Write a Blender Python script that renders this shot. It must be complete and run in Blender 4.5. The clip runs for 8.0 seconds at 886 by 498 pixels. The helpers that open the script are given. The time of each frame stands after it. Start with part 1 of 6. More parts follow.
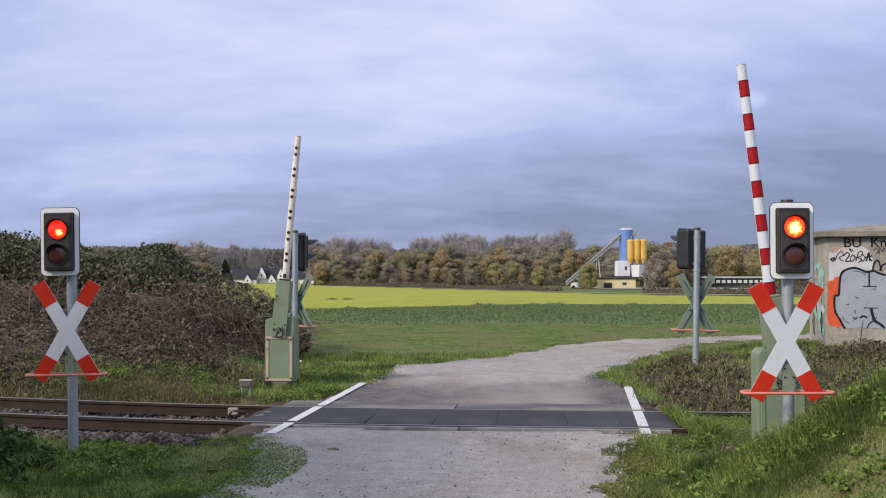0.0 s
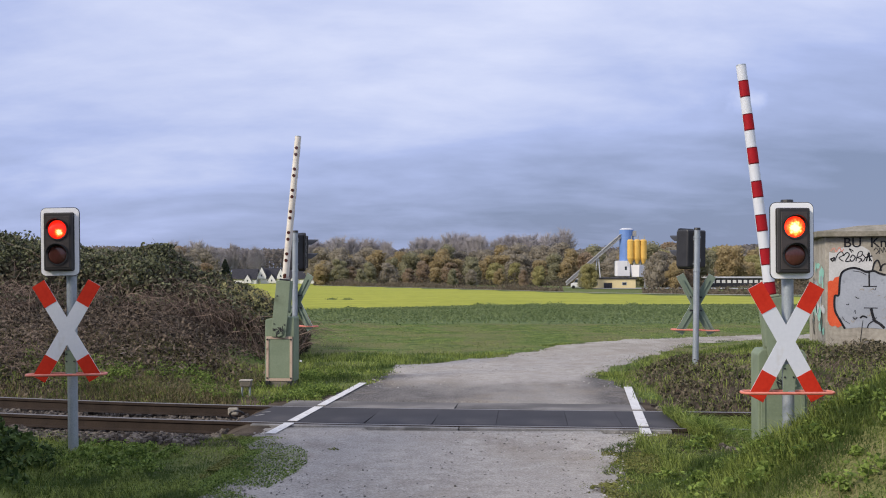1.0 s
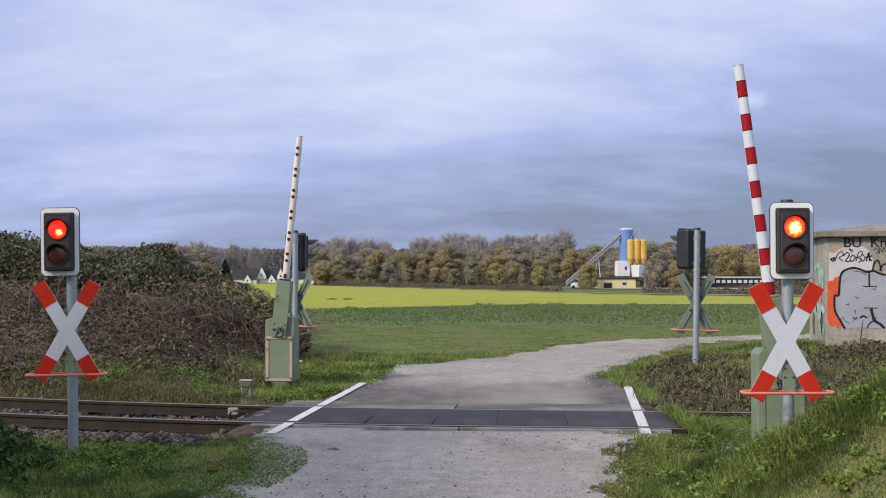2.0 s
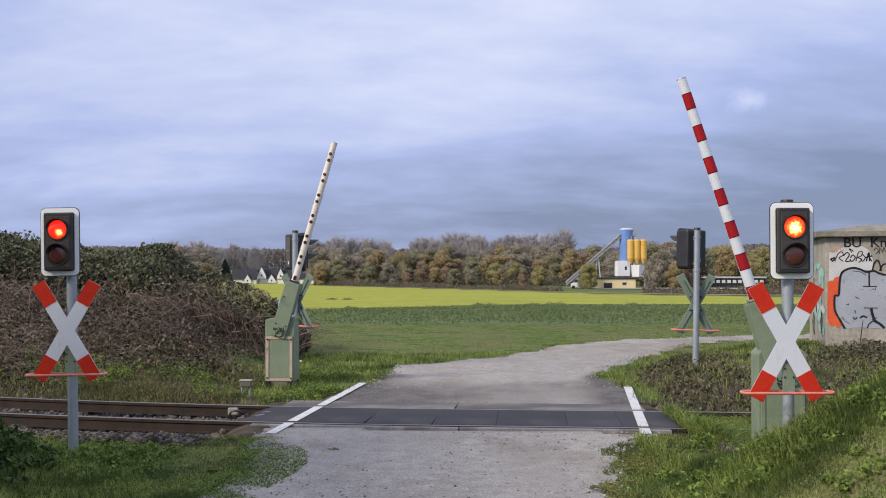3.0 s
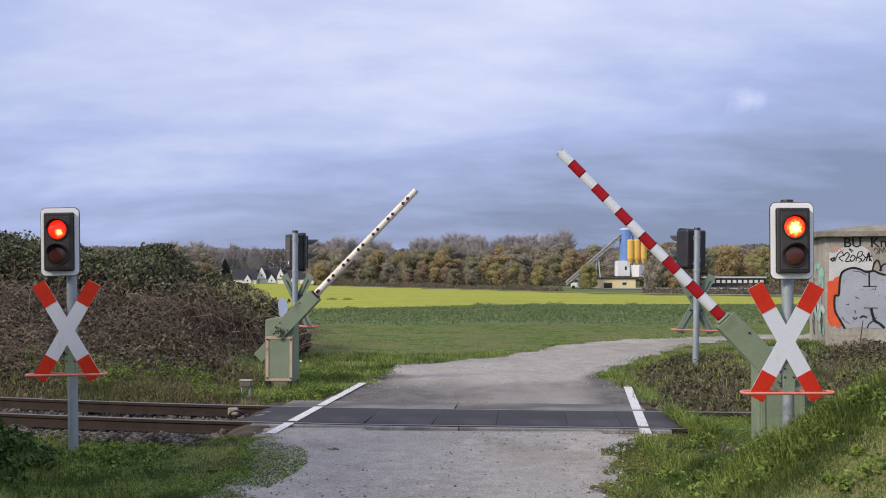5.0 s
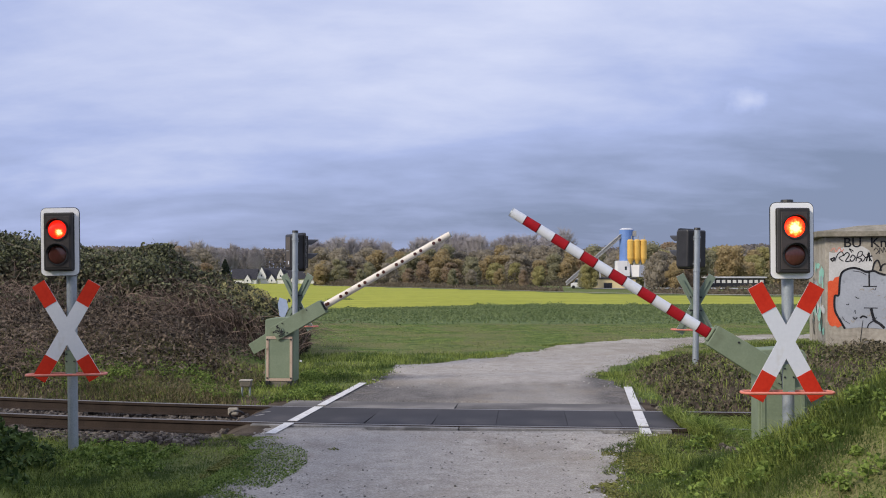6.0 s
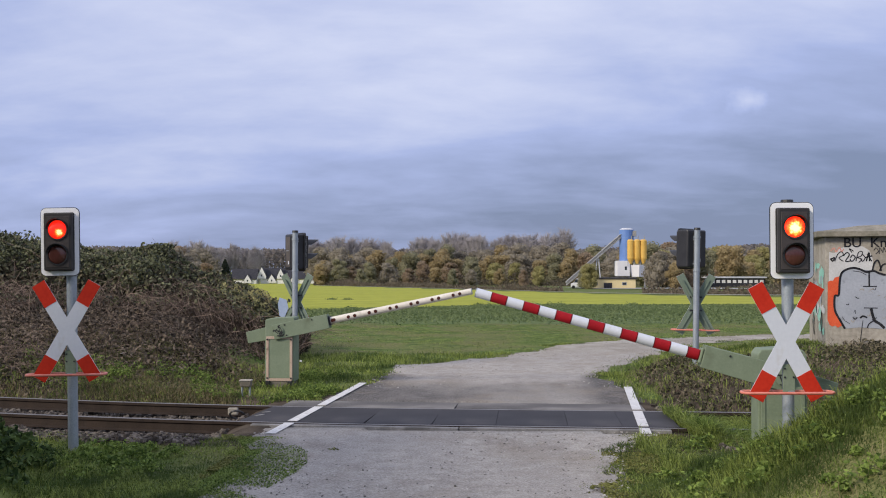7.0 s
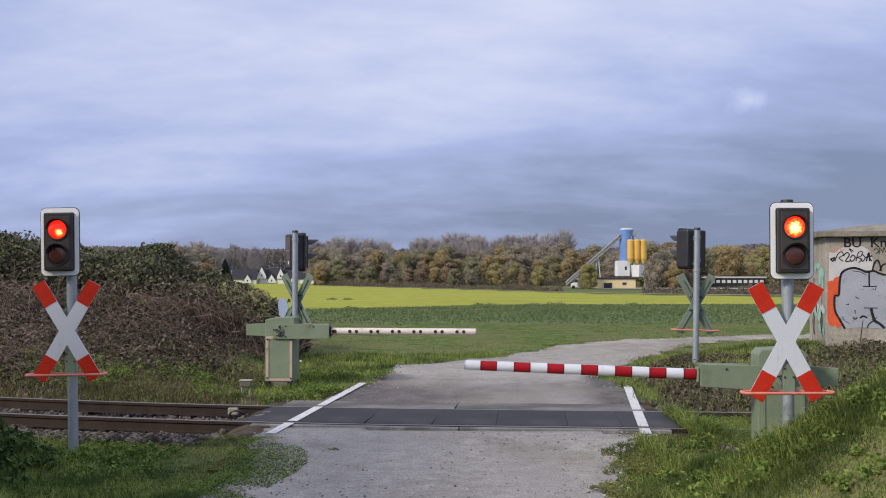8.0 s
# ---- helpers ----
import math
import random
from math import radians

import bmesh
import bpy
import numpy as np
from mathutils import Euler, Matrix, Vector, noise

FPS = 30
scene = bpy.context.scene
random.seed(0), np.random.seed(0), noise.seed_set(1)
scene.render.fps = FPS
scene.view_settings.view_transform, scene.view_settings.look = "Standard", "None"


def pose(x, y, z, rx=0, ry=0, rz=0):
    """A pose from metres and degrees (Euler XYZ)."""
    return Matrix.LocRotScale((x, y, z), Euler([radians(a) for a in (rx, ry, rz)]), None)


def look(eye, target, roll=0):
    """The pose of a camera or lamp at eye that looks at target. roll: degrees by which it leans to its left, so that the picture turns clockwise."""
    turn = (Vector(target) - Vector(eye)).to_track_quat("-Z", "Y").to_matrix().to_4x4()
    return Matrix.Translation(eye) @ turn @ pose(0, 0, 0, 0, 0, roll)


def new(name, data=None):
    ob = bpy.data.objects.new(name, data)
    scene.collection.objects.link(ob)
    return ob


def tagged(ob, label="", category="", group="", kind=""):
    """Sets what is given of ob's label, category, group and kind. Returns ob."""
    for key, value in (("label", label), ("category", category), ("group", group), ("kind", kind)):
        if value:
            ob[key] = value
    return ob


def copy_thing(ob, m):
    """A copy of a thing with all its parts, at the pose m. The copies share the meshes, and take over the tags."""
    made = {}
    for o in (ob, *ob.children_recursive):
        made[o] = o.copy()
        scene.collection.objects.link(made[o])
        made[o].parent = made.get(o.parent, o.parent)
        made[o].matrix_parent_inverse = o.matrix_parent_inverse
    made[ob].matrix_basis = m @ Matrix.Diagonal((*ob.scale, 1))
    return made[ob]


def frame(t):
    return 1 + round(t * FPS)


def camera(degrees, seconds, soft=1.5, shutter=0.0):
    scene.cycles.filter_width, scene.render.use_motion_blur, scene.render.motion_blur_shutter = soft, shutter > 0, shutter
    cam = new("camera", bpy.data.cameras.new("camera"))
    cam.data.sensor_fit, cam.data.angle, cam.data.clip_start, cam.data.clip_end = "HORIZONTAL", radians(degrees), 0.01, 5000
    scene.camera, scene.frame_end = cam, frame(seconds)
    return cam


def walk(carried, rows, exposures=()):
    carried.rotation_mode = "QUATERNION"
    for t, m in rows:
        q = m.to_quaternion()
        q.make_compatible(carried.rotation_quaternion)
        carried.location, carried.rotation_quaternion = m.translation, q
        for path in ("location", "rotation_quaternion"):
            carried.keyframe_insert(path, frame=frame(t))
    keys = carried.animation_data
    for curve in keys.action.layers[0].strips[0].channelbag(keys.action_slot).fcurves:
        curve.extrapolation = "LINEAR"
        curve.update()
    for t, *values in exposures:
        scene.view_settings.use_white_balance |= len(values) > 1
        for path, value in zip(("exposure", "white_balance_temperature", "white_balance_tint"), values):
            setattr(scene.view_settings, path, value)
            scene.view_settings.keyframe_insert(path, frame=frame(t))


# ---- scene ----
EYE = (0.0, 0.0, 1.96)
cam = camera(47.08, 8.0, soft=1.05)
still = look(EYE, (0.0, 100.0, 1.96 + 100.0 * 37.0 / 1800.0))
walk(cam, [(0.0, still), (8.0, still)], [(0.0, 0.0), (4.6, 0.0), (6.0, -0.07), (8.0, -0.10)])

# ---- world and sun ----
SUN_EL, SUN_AZ = radians(29), radians(236)


def make_world():
    w = bpy.data.worlds.new("sky")
    scene.world = w
    w.use_nodes = True
    nt = w.node_tree
    nt.nodes.clear()
    N, L = nt.nodes.new, nt.links.new
    sky = N("ShaderNodeTexSky")
    sky.sky_type, sky.sun_disc = "NISHITA", False
    sky.sun_elevation, sky.sun_rotation = SUN_EL, SUN_AZ
    tc = N("ShaderNodeTexCoord")
    sep = N("ShaderNodeSeparateXYZ")
    L(tc.outputs["Generated"], sep.inputs[0])

    def math_node(op, a, b):
        n = N("ShaderNodeMath")
        n.operation = op
        for k, v in enumerate((a, b)):
            if isinstance(v, (int, float)):
                n.inputs[k].default_value = v
            else:
                L(v, n.inputs[k])
        return n.outputs[0]

    # a flat deck of cloud overhead: the direction meets it at x/(z+c), y/(z+c)
    up = math_node("ADD", math_node("MAXIMUM", sep.outputs[2], 0.0), 0.27)
    comb = N("ShaderNodeCombineXYZ")
    L(math_node("DIVIDE", sep.outputs[0], up), comb.inputs[0])
    L(math_node("DIVIDE", sep.outputs[1], up), comb.inputs[1])

    def cloud(scale, detail, sx, sy, shift, rough=0.5, dist=0.0):
        mp = N("ShaderNodeMapping")
        mp.inputs["Scale"].default_value = (sx, sy, 1)
        mp.inputs["Location"].default_value = shift
        mp.inputs["Rotation"].default_value = (0, 0, 0.12)
        L(comb.outputs[0], mp.inputs[0])
        n = N("ShaderNodeTexNoise")
        n.inputs["Scale"].default_value, n.inputs["Detail"].default_value = scale, detail
        n.inputs["Roughness"].default_value = rough
        n.inputs["Distortion"].default_value = dist
        L(mp.outputs[0], n.inputs[0])
        return n.outputs[0]

    big = cloud(1.15, 3.0, 0.62, 1.0, (3.1, 1.7, 0), 0.5, 0.25)
    fine = cloud(3.2, 8.0, 0.55, 1.0, (7.3, 0.4, 0), 0.56, 0.25)
    puff = cloud(8.5, 7.0, 0.75, 1.0, (1.9, 5.2, 0), 0.55, 0.1)
    mixed = math_node("ADD", math_node("MULTIPLY", big, 0.50), math_node("MULTIPLY", fine, 0.40))
    mixed = math_node("ADD", mixed, math_node("MULTIPLY", puff, 0.10))
    # brighter towards the zenith, and a thicker bank low in the north-east
    high = math_node("MINIMUM", math_node("SUBTRACT", sep.outputs[2], 0.13), 0.25)
    mixed = math_node("ADD", mixed, math_node("MULTIPLY", high, 1.05))
    side = N("ShaderNodeClamp")
    L(math_node("MULTIPLY", math_node("ADD", sep.outputs[0], 0.02), 3.2), side.inputs[0])
    low = N("ShaderNodeClamp")
    L(math_node("SUBTRACT", 1.35, math_node("MULTIPLY", sep.outputs[2], 4.6)), low.inputs[0])
    mixed = math_node("SUBTRACT", mixed, math_node("MULTIPLY", math_node("MULTIPLY", side.outputs[0], low.outputs[0]), 0.19))
    # one small ragged cloud low in the north-east
    tip = N("ShaderNodeVectorMath")
    tip.operation = "SUBTRACT"
    tip.inputs[1].default_value = (0.283, 0.945, 0.158)
    L(tc.outputs["Generated"], tip.inputs[0])
    flat = N("ShaderNodeVectorMath")
    flat.operation = "MULTIPLY"
    flat.inputs[1].default_value = (44.0, 0.0, 72.0)
    L(tip.outputs[0], flat.inputs[0])
    dist = N("ShaderNodeVectorMath")
    dist.operation = "LENGTH"
    L(flat.outputs[0], dist.inputs[0])
    wisp = N("ShaderNodeTexNoise")
    wisp.inputs["Scale"].default_value, wisp.inputs["Detail"].default_value = 45.0, 6.0
    L(tc.outputs["Generated"], wisp.inputs[0])
    body = N("ShaderNodeClamp")
    L(math_node("SUBTRACT", math_node("ADD", 0.15, math_node("MULTIPLY", wisp.outputs[0], 1.7)), dist.outputs["Value"]), body.inputs[0])
    mixed = math_node("ADD", mixed, math_node("MULTIPLY", body.outputs[0], 0.16))
    ramp = N("ShaderNodeValToRGB")
    e = ramp.color_ramp.elements
    e[0].position, e[0].color = 0.25, (0.230, 0.285, 0.46, 1)
    e[1].position, e[1].color = 0.69, (0.74, 0.79, 1.02, 1)
    m = e.new(0.49)
    m.color = (0.455, 0.535, 0.86, 1)
    L(mixed, ramp.inputs[0])
    mix = N("ShaderNodeMixRGB")
    mix.inputs[0].default_value = 0.92
    sc = N("ShaderNodeMixRGB")
    sc.blend_type = "MULTIPLY"
    sc.inputs[0].default_value = 1.0
    sc.inputs[2].default_value = (0.10, 0.10, 0.10, 1)
    L(sky.outputs[0], sc.inputs[1])
    L(sc.outputs[0], mix.inputs[1])
    L(ramp.outputs[0], mix.inputs[2])
    bg = N("ShaderNodeBackground")
    bg.inputs[1].default_value = 1.0
    L(mix.outputs[0], bg.inputs[0])
    out = N("ShaderNodeOutputWorld")
    L(bg.outputs[0], out.inputs[0])


make_world()
sun = new("sun", bpy.data.lights.new("sun", "SUN"))
sun.data.energy, sun.data.angle, sun.data.color = 2.95, radians(12), (1.0, 0.89, 0.73)
sun_dir = Vector((math.sin(SUN_AZ) * math.cos(SUN_EL), math.cos(SUN_AZ) * math.cos(SUN_EL), math.sin(SUN_EL)))
sun.matrix_world = look(tuple(sun_dir * 50), (0, 0, 0))


# ---- materials ----
def surface(name, lo, hi, scale=4.0, fine=40.0, rough=(0.6, 0.85), bump=0.3, dist=0.01, metal=0.0, island=0.0, obj_random=0.0,
            stain=None, stain_scale=0.8, stain_cut=(0.5, 0.65), emit=None, thin=0.0):
    """A surface with colour varied at two scales, uneven gloss and fine relief."""
    mt = bpy.data.materials.new(name)
    mt.use_nodes = True
    nt = mt.node_tree
    N, L = nt.nodes.new, nt.links.new
    b = nt.nodes["Principled BSDF"]
    tc = N("ShaderNodeTexCoord")
    src = tc.outputs["Object"]

    def nz(s, d):
        n = N("ShaderNodeTexNoise")
        n.inputs["Scale"].default_value, n.inputs["Detail"].default_value = s, d
        L(src, n.inputs[0])
        return n.outputs[0]

    a, f = nz(scale, 4), nz(fine, 5)
    add = N("ShaderNodeMath")
    add.operation = "MULTIPLY_ADD"
    add.inputs[1].default_value = 0.45
    L(f, add.inputs[0])
    half = N("ShaderNodeMath")
    half.operation = "MULTIPLY"
    half.inputs[1].default_value = 0.55
    L(a, half.inputs[0])
    L(half.outputs[0], add.inputs[2])
    fac = add.outputs[0]
    if island or obj_random:
        g = N("ShaderNodeNewGeometry") if island else N("ShaderNodeObjectInfo")
        rnd = g.outputs["Random Per Island"] if island else g.outputs["Random"]
        k = N("ShaderNodeMath")
        k.operation = "MULTIPLY_ADD"
        k.inputs[1].default_value = island or obj_random
        L(rnd, k.inputs[0])
        s = N("ShaderNodeMath")
        s.operation = "SUBTRACT"
        s.inputs[1].default_value = 0.5 * (island or obj_random)
        L(fac, s.inputs[0])
        L(s.outputs[0], k.inputs[2])
        fac = k.outputs[0]
    r = N("ShaderNodeValToRGB")
    e = r.color_ramp.elements
    e[0].position, e[0].color = 0.32, (*lo, 1)
    e[1].position, e[1].color = 0.68, (*hi, 1)
    L(fac, r.inputs[0])
    col = r.outputs[0]
    if stain:
        sn = nz(stain_scale, 6)
        mr = N("ShaderNodeMapRange")
        mr.inputs[1].default_value, mr.inputs[2].default_value = stain_cut
        L(sn, mr.inputs[0])
        mx = N("ShaderNodeMixRGB")
        mx.inputs[2].default_value = (*stain, 1)
        L(mr.outputs[0], mx.inputs[0])
        L(col, mx.inputs[1])
        col = mx.outputs[0]
    L(col, b.inputs["Base Color"])
    rr = N("ShaderNodeMapRange")
    rr.inputs[3].default_value, rr.inputs[4].default_value = rough
    L(f, rr.inputs[0])
    L(rr.outputs[0], b.inputs["Roughness"])
    b.inputs["Metallic"].default_value = metal
    b.inputs["Specular IOR Level"].default_value = 0.5 if rough[0] < 0.5 else 0.15
    if bump:
        bp = N("ShaderNodeBump")
        bp.inputs["Strength"].default_value, bp.inputs["Distance"].default_value = bump, dist
        L(f, bp.inputs["Height"])
        L(bp.outputs[0], b.inputs["Normal"])
    if emit:
        b.inputs["Emission Color"].default_value = (*emit[0], 1)
        b.inputs["Emission Strength"].default_value = emit[1]
    if thin:
        tr = N("ShaderNodeBsdfTranslucent")
        L(col, tr.inputs[0])
        ms = N("ShaderNodeMixShader")
        ms.inputs[0].default_value = thin
        L(b.outputs[0], ms.inputs[1])
        L(tr.outputs[0], ms.inputs[2])
        L(ms.outputs[0], nt.nodes["Material Output"].inputs[0])
    return mt


M = dict(
    galv=surface("galvanised_steel", (0.26, 0.30, 0.34), (0.42, 0.46, 0.50), 3, 60, (0.35, 0.6), 0.15, 0.003, 0.35),
    white=surface("white_enamel", (0.62, 0.645, 0.70), (0.70, 0.725, 0.78), 2, 30, (0.35, 0.55), 0.05, 0.002, stain=(0.55, 0.54, 0.52), stain_scale=5, stain_cut=(0.62, 0.8)),
    cream=surface("cream_tube_paint", (0.64, 0.58, 0.50), (0.80, 0.75, 0.67), 3, 30, (0.4, 0.6), 0.05, 0.002, stain=(0.42, 0.36, 0.30), stain_scale=6, stain_cut=(0.6, 0.8)),
    red=surface("red_enamel", (0.50, 0.026, 0.012), (0.64, 0.042, 0.018), 3, 30, (0.5, 0.65), 0.05, 0.002),
    dark_red=surface("faded_red_foil", (0.28, 0.008, 0.014), (0.42, 0.014, 0.022), 6, 60, (0.5, 0.65), 0.05, 0.002, stain=(0.24, 0.02, 0.02), stain_scale=9, stain_cut=(0.6, 0.75)),
    rod=surface("pink_red_paint", (0.62, 0.16, 0.11), (0.78, 0.28, 0.22), 9, 60, (0.4, 0.6), 0.1, 0.002),
    black=surface("black_plastic", (0.012, 0.012, 0.014), (0.030, 0.030, 0.034), 4, 60, (0.35, 0.55), 0.1, 0.002),
    housing=surface("dark_grey_plastic", (0.018, 0.016, 0.016), (0.034, 0.030, 0.030), 4, 60, (0.4, 0.6), 0.1, 0.002),
    panel=surface("brown_black_panel", (0.040, 0.033, 0.031), (0.070, 0.058, 0.054), 5, 60, (0.35, 0.55), 0.1, 0.002),
    rear_lid=surface("brown_grey_lid", (0.075, 0.066, 0.062), (0.125, 0.112, 0.104), 5, 60, (0.5, 0.7), 0.1, 0.002),
    foil_edge=surface("dark_foil_edge", (0.10, 0.008, 0.012), (0.17, 0.012, 0.018), 6, 60, (0.5, 0.65), 0.05, 0.002),
    unlit=surface("unlit_brown_lens", (0.055, 0.02, 0.015), (0.10, 0.035, 0.03), 8, 40, (0.08, 0.16), 0.05, 0.002),
    green=surface("pale_green_paint", (0.175, 0.220, 0.150), (0.245, 0.295, 0.210), 2.5, 45, (0.5, 0.75), 0.12, 0.003, stain=(0.15, 0.18, 0.12), stain_scale=3, stain_cut=(0.55, 0.75)),
    backgreen=surface("weathered_sign_back", (0.13, 0.175, 0.135), (0.20, 0.25, 0.20), 3, 45, (0.5, 0.75), 0.1, 0.003),
    beige=surface("faded_pink_frame", (0.42, 0.32, 0.25), (0.58, 0.45, 0.36), 4, 40, (0.6, 0.8), 0.15, 0.003, stain=(0.22, 0.17, 0.13), stain_scale=7, stain_cut=(0.58, 0.72)),
    concrete=surface("old_concrete", (0.24, 0.218, 0.182), (0.48, 0.443, 0.383), 1.8, 14, (0.8, 0.95), 0.6, 0.015, stain=(0.24, 0.215, 0.18), stain_scale=2.6, stain_cut=(0.56, 0.72)),
    roofstone=surface("mossy_roof_concrete", (0.17, 0.155, 0.12), (0.36, 0.33, 0.275), 2.2, 20, (0.85, 0.95), 0.6, 0.02, stain=(0.13, 0.125, 0.09), stain_scale=1.6, stain_cut=(0.5, 0.66)),
    plinth=surface("dirty_concrete", (0.12, 0.11, 0.09), (0.22, 0.20, 0.16), 5, 40, (0.8, 0.95), 0.4, 0.01),
    rail=surface("rusty_rail", (0.026, 0.020, 0.017), (0.058, 0.042, 0.034), 5, 50, (0.65, 0.85), 0.3, 0.004),
    railtop=surface("worn_rail_head", (0.13, 0.12, 0.12), (0.22, 0.21, 0.21), 3, 80, (0.4, 0.6), 0.05, 0.002, 0.3),
    stone=surface("ballast_stone", (0.048, 0.040, 0.035), (0.17, 0.148, 0.128), 8, 60, (0.8, 0.95), 0.4, 0.01, island=0.7),
    slab=surface("dark_crossing_slab", (0.036, 0.035, 0.040), (0.068, 0.066, 0.072), 1.2, 60, (0.65, 0.85), 0.3, 0.004, obj_random=0.2, stain=(0.11, 0.10, 0.10), stain_scale=1.1, stain_cut=(0.58, 0.85)),
    apron=surface("grey_asphalt_apron", (0.085, 0.080, 0.078), (0.19, 0.18, 0.172), 1.4, 55, (0.75, 0.9), 0.4, 0.005, stain=(0.25, 0.235, 0.22), stain_scale=1.0, stain_cut=(0.48, 0.66)),
    paint=surface("road_paint", (0.56, 0.55, 0.54), (0.76, 0.75, 0.74), 4, 70, (0.6, 0.8), 0.3, 0.003, stain=(0.3, 0.29, 0.28), stain_scale=8, stain_cut=(0.55, 0.75)),
    grass=surface("grass_blades", (0.062, 0.096, 0.022), (0.36, 0.43, 0.110), 1.0, 6, (0.5, 0.7), 0, island=0.40, thin=0.34, stain=(0.075, 0.115, 0.030), stain_scale=1.3, stain_cut=(0.50, 0.62)),
    weed=surface("leafy_weeds", (0.070, 0.118, 0.026), (0.27, 0.36, 0.085), 1.4, 8, (0.5, 0.7), 0, island=0.45, thin=0.3),
    moss=surface("lane_moss", (0.085, 0.095, 0.030), (0.23, 0.235, 0.070), 1.5, 9, (0.7, 0.9), 0, island=0.4),
    nettle=surface("nettle_leaves", (0.030, 0.058, 0.018), (0.13, 0.19, 0.055), 1.2, 8, (0.5, 0.7), 0, island=0.5, thin=0.25),
    dullgrass=surface("dull_green_grass", (0.070, 0.078, 0.034), (0.20, 0.205, 0.095), 1.0, 8, (0.6, 0.8), 0, island=0.5, thin=0.25),
    drygrass=surface("dry_grass_blades", (0.17, 0.14, 0.07), (0.34, 0.28, 0.16), 0.7, 6, (0.6, 0.8), 0, island=0.6, thin=0.3),
    bramble=surface("bramble_leaves", (0.030, 0.036, 0.017), (0.165, 0.175, 0.082), 0.8, 6, (0.45, 0.7), 0, island=0.8, thin=0.2),
    deadstem=surface("dead_stems", (0.075, 0.054, 0.043), (0.25, 0.185, 0.145), 0.9, 8, (0.7, 0.9), 0, island=0.8),
    ivy=surface("ivy_and_litter", (0.042, 0.040, 0.026), (0.185, 0.165, 0.105), 1.0, 8, (0.6, 0.85), 0, island=0.8, thin=0.15),
    crop=surface("crop_leaves", (0.12, 0.165, 0.066), (0.205, 0.255, 0.112), 0.3, 4, (0.5, 0.7), 0, island=0.25, thin=0.25),
    bark=surface("bark", (0.07, 0.055, 0.042), (0.14, 0.11, 0.09), 2, 20, (0.8, 0.95), 0.4, 0.02),
)


def lamp_lens(name, centre, spread, power):
    """A lit red lens: the bulb shows through as a brighter, uneven spot."""
    mt = bpy.data.materials.new(name)
    mt.use_nodes = True
    nt = mt.node_tree
    N, L = nt.nodes.new, nt.links.new
    b = nt.nodes["Principled BSDF"]
    b.inputs["Base Color"].default_value = (0.14, 0.004, 0.003, 1)
    b.inputs["Roughness"].default_value = 0.45
    tc = N("ShaderNodeTexCoord")
    mp = N("ShaderNodeMapping")
    mp.vector_type = "POINT"
    mp.inputs["Location"].default_value = (-centre[0] / spread, 0, -centre[1] / spread)
    mp.inputs["Scale"].default_value = (1 / spread, 0.0, 1 / spread)
    L(tc.outputs["Object"], mp.inputs[0])
    n = N("ShaderNodeTexNoise")
    n.inputs["Scale"].default_value, n.inputs["Detail"].default_value = 38, 4
    L(tc.outputs["Object"], n.inputs[0])
    ln = N("ShaderNodeVectorMath")
    ln.operation = "LENGTH"
    L(mp.outputs[0], ln.inputs[0])
    a = N("ShaderNodeMath")
    a.operation = "MULTIPLY_ADD"
    a.inputs[1].default_value = 0.9
    L(n.outputs[0], a.inputs[0])
    o = N("ShaderNodeMath")
    o.operation = "SUBTRACT"
    o.inputs[1].default_value = 0.45
    L(ln.outputs["Value"], o.inputs[0])
    L(o.outputs[0], a.inputs[2])
    r = N("ShaderNodeValToRGB")
    e = r.color_ramp.elements
    e[0].position, e[0].color = 0.32, (1.0, 0.72, 0.32, 1)
    e[1].position, e[1].color = 1.0, (0.62, 0.012, 0.004, 1)
    for p, c in ((0.50, (1.0, 0.30, 0.04, 1)), (0.70, (1.0, 0.05, 0.008, 1))):
        k = e.new(p)
        k.color = c
    L(a.outputs[0], r.inputs[0])
    L(r.outputs[0], b.inputs["Emission Color"])
    b.inputs["Emission Strength"].default_value = power
    return mt


M["hot_lens"] = lamp_lens("lit_red_lens_bright", (0.0, -0.008), 0.104, 2.6)
M["lit_lens"] = lamp_lens("lit_red_lens", (0.025, -0.03), 0.060, 1.7)
M["chips"] = surface("gravel_chips", (0.15, 0.138, 0.125), (0.50, 0.47, 0.44), 8, 60, (0.8, 0.95), 0.2, 0.004, island=0.8)
M["rim_white"] = surface("bright_white_rim", (0.86, 0.87, 0.89), (0.93, 0.93, 0.94), 2, 30, (0.45, 0.6), 0.03, 0.002)
M["strip"] = surface("pale_worn_edge", (0.16, 0.155, 0.15), (0.34, 0.33, 0.32), 2.5, 40, (0.8, 0.95), 0.3, 0.004, stain=(0.15, 0.145, 0.14), stain_scale=2.0, stain_cut=(0.5, 0.65))


# ---- building helpers ----
def part(name, bm, material, parent=None, label="", m=None, smooth=False):
    me = bpy.data.meshes.new(name)
    bm.to_mesh(me)
    bm.free()
    if smooth:
        me.polygons.foreach_set("use_smooth", [True] * len(me.polygons))
    me.materials.append(material)
    ob = new(name, me)
    if parent is not None:
        ob.parent = parent
    if m is not None:
        ob.matrix_basis = m
    if label:
        ob["label"] = label
    return ob


def raw(name, verts, faces, material, parent=None):
    me = bpy.data.meshes.new(name)
    me.from_pydata(verts, [], faces)
    me.materials.append(material)
    ob = new(name, me)
    if parent is not None:
        ob.parent = parent
    return ob


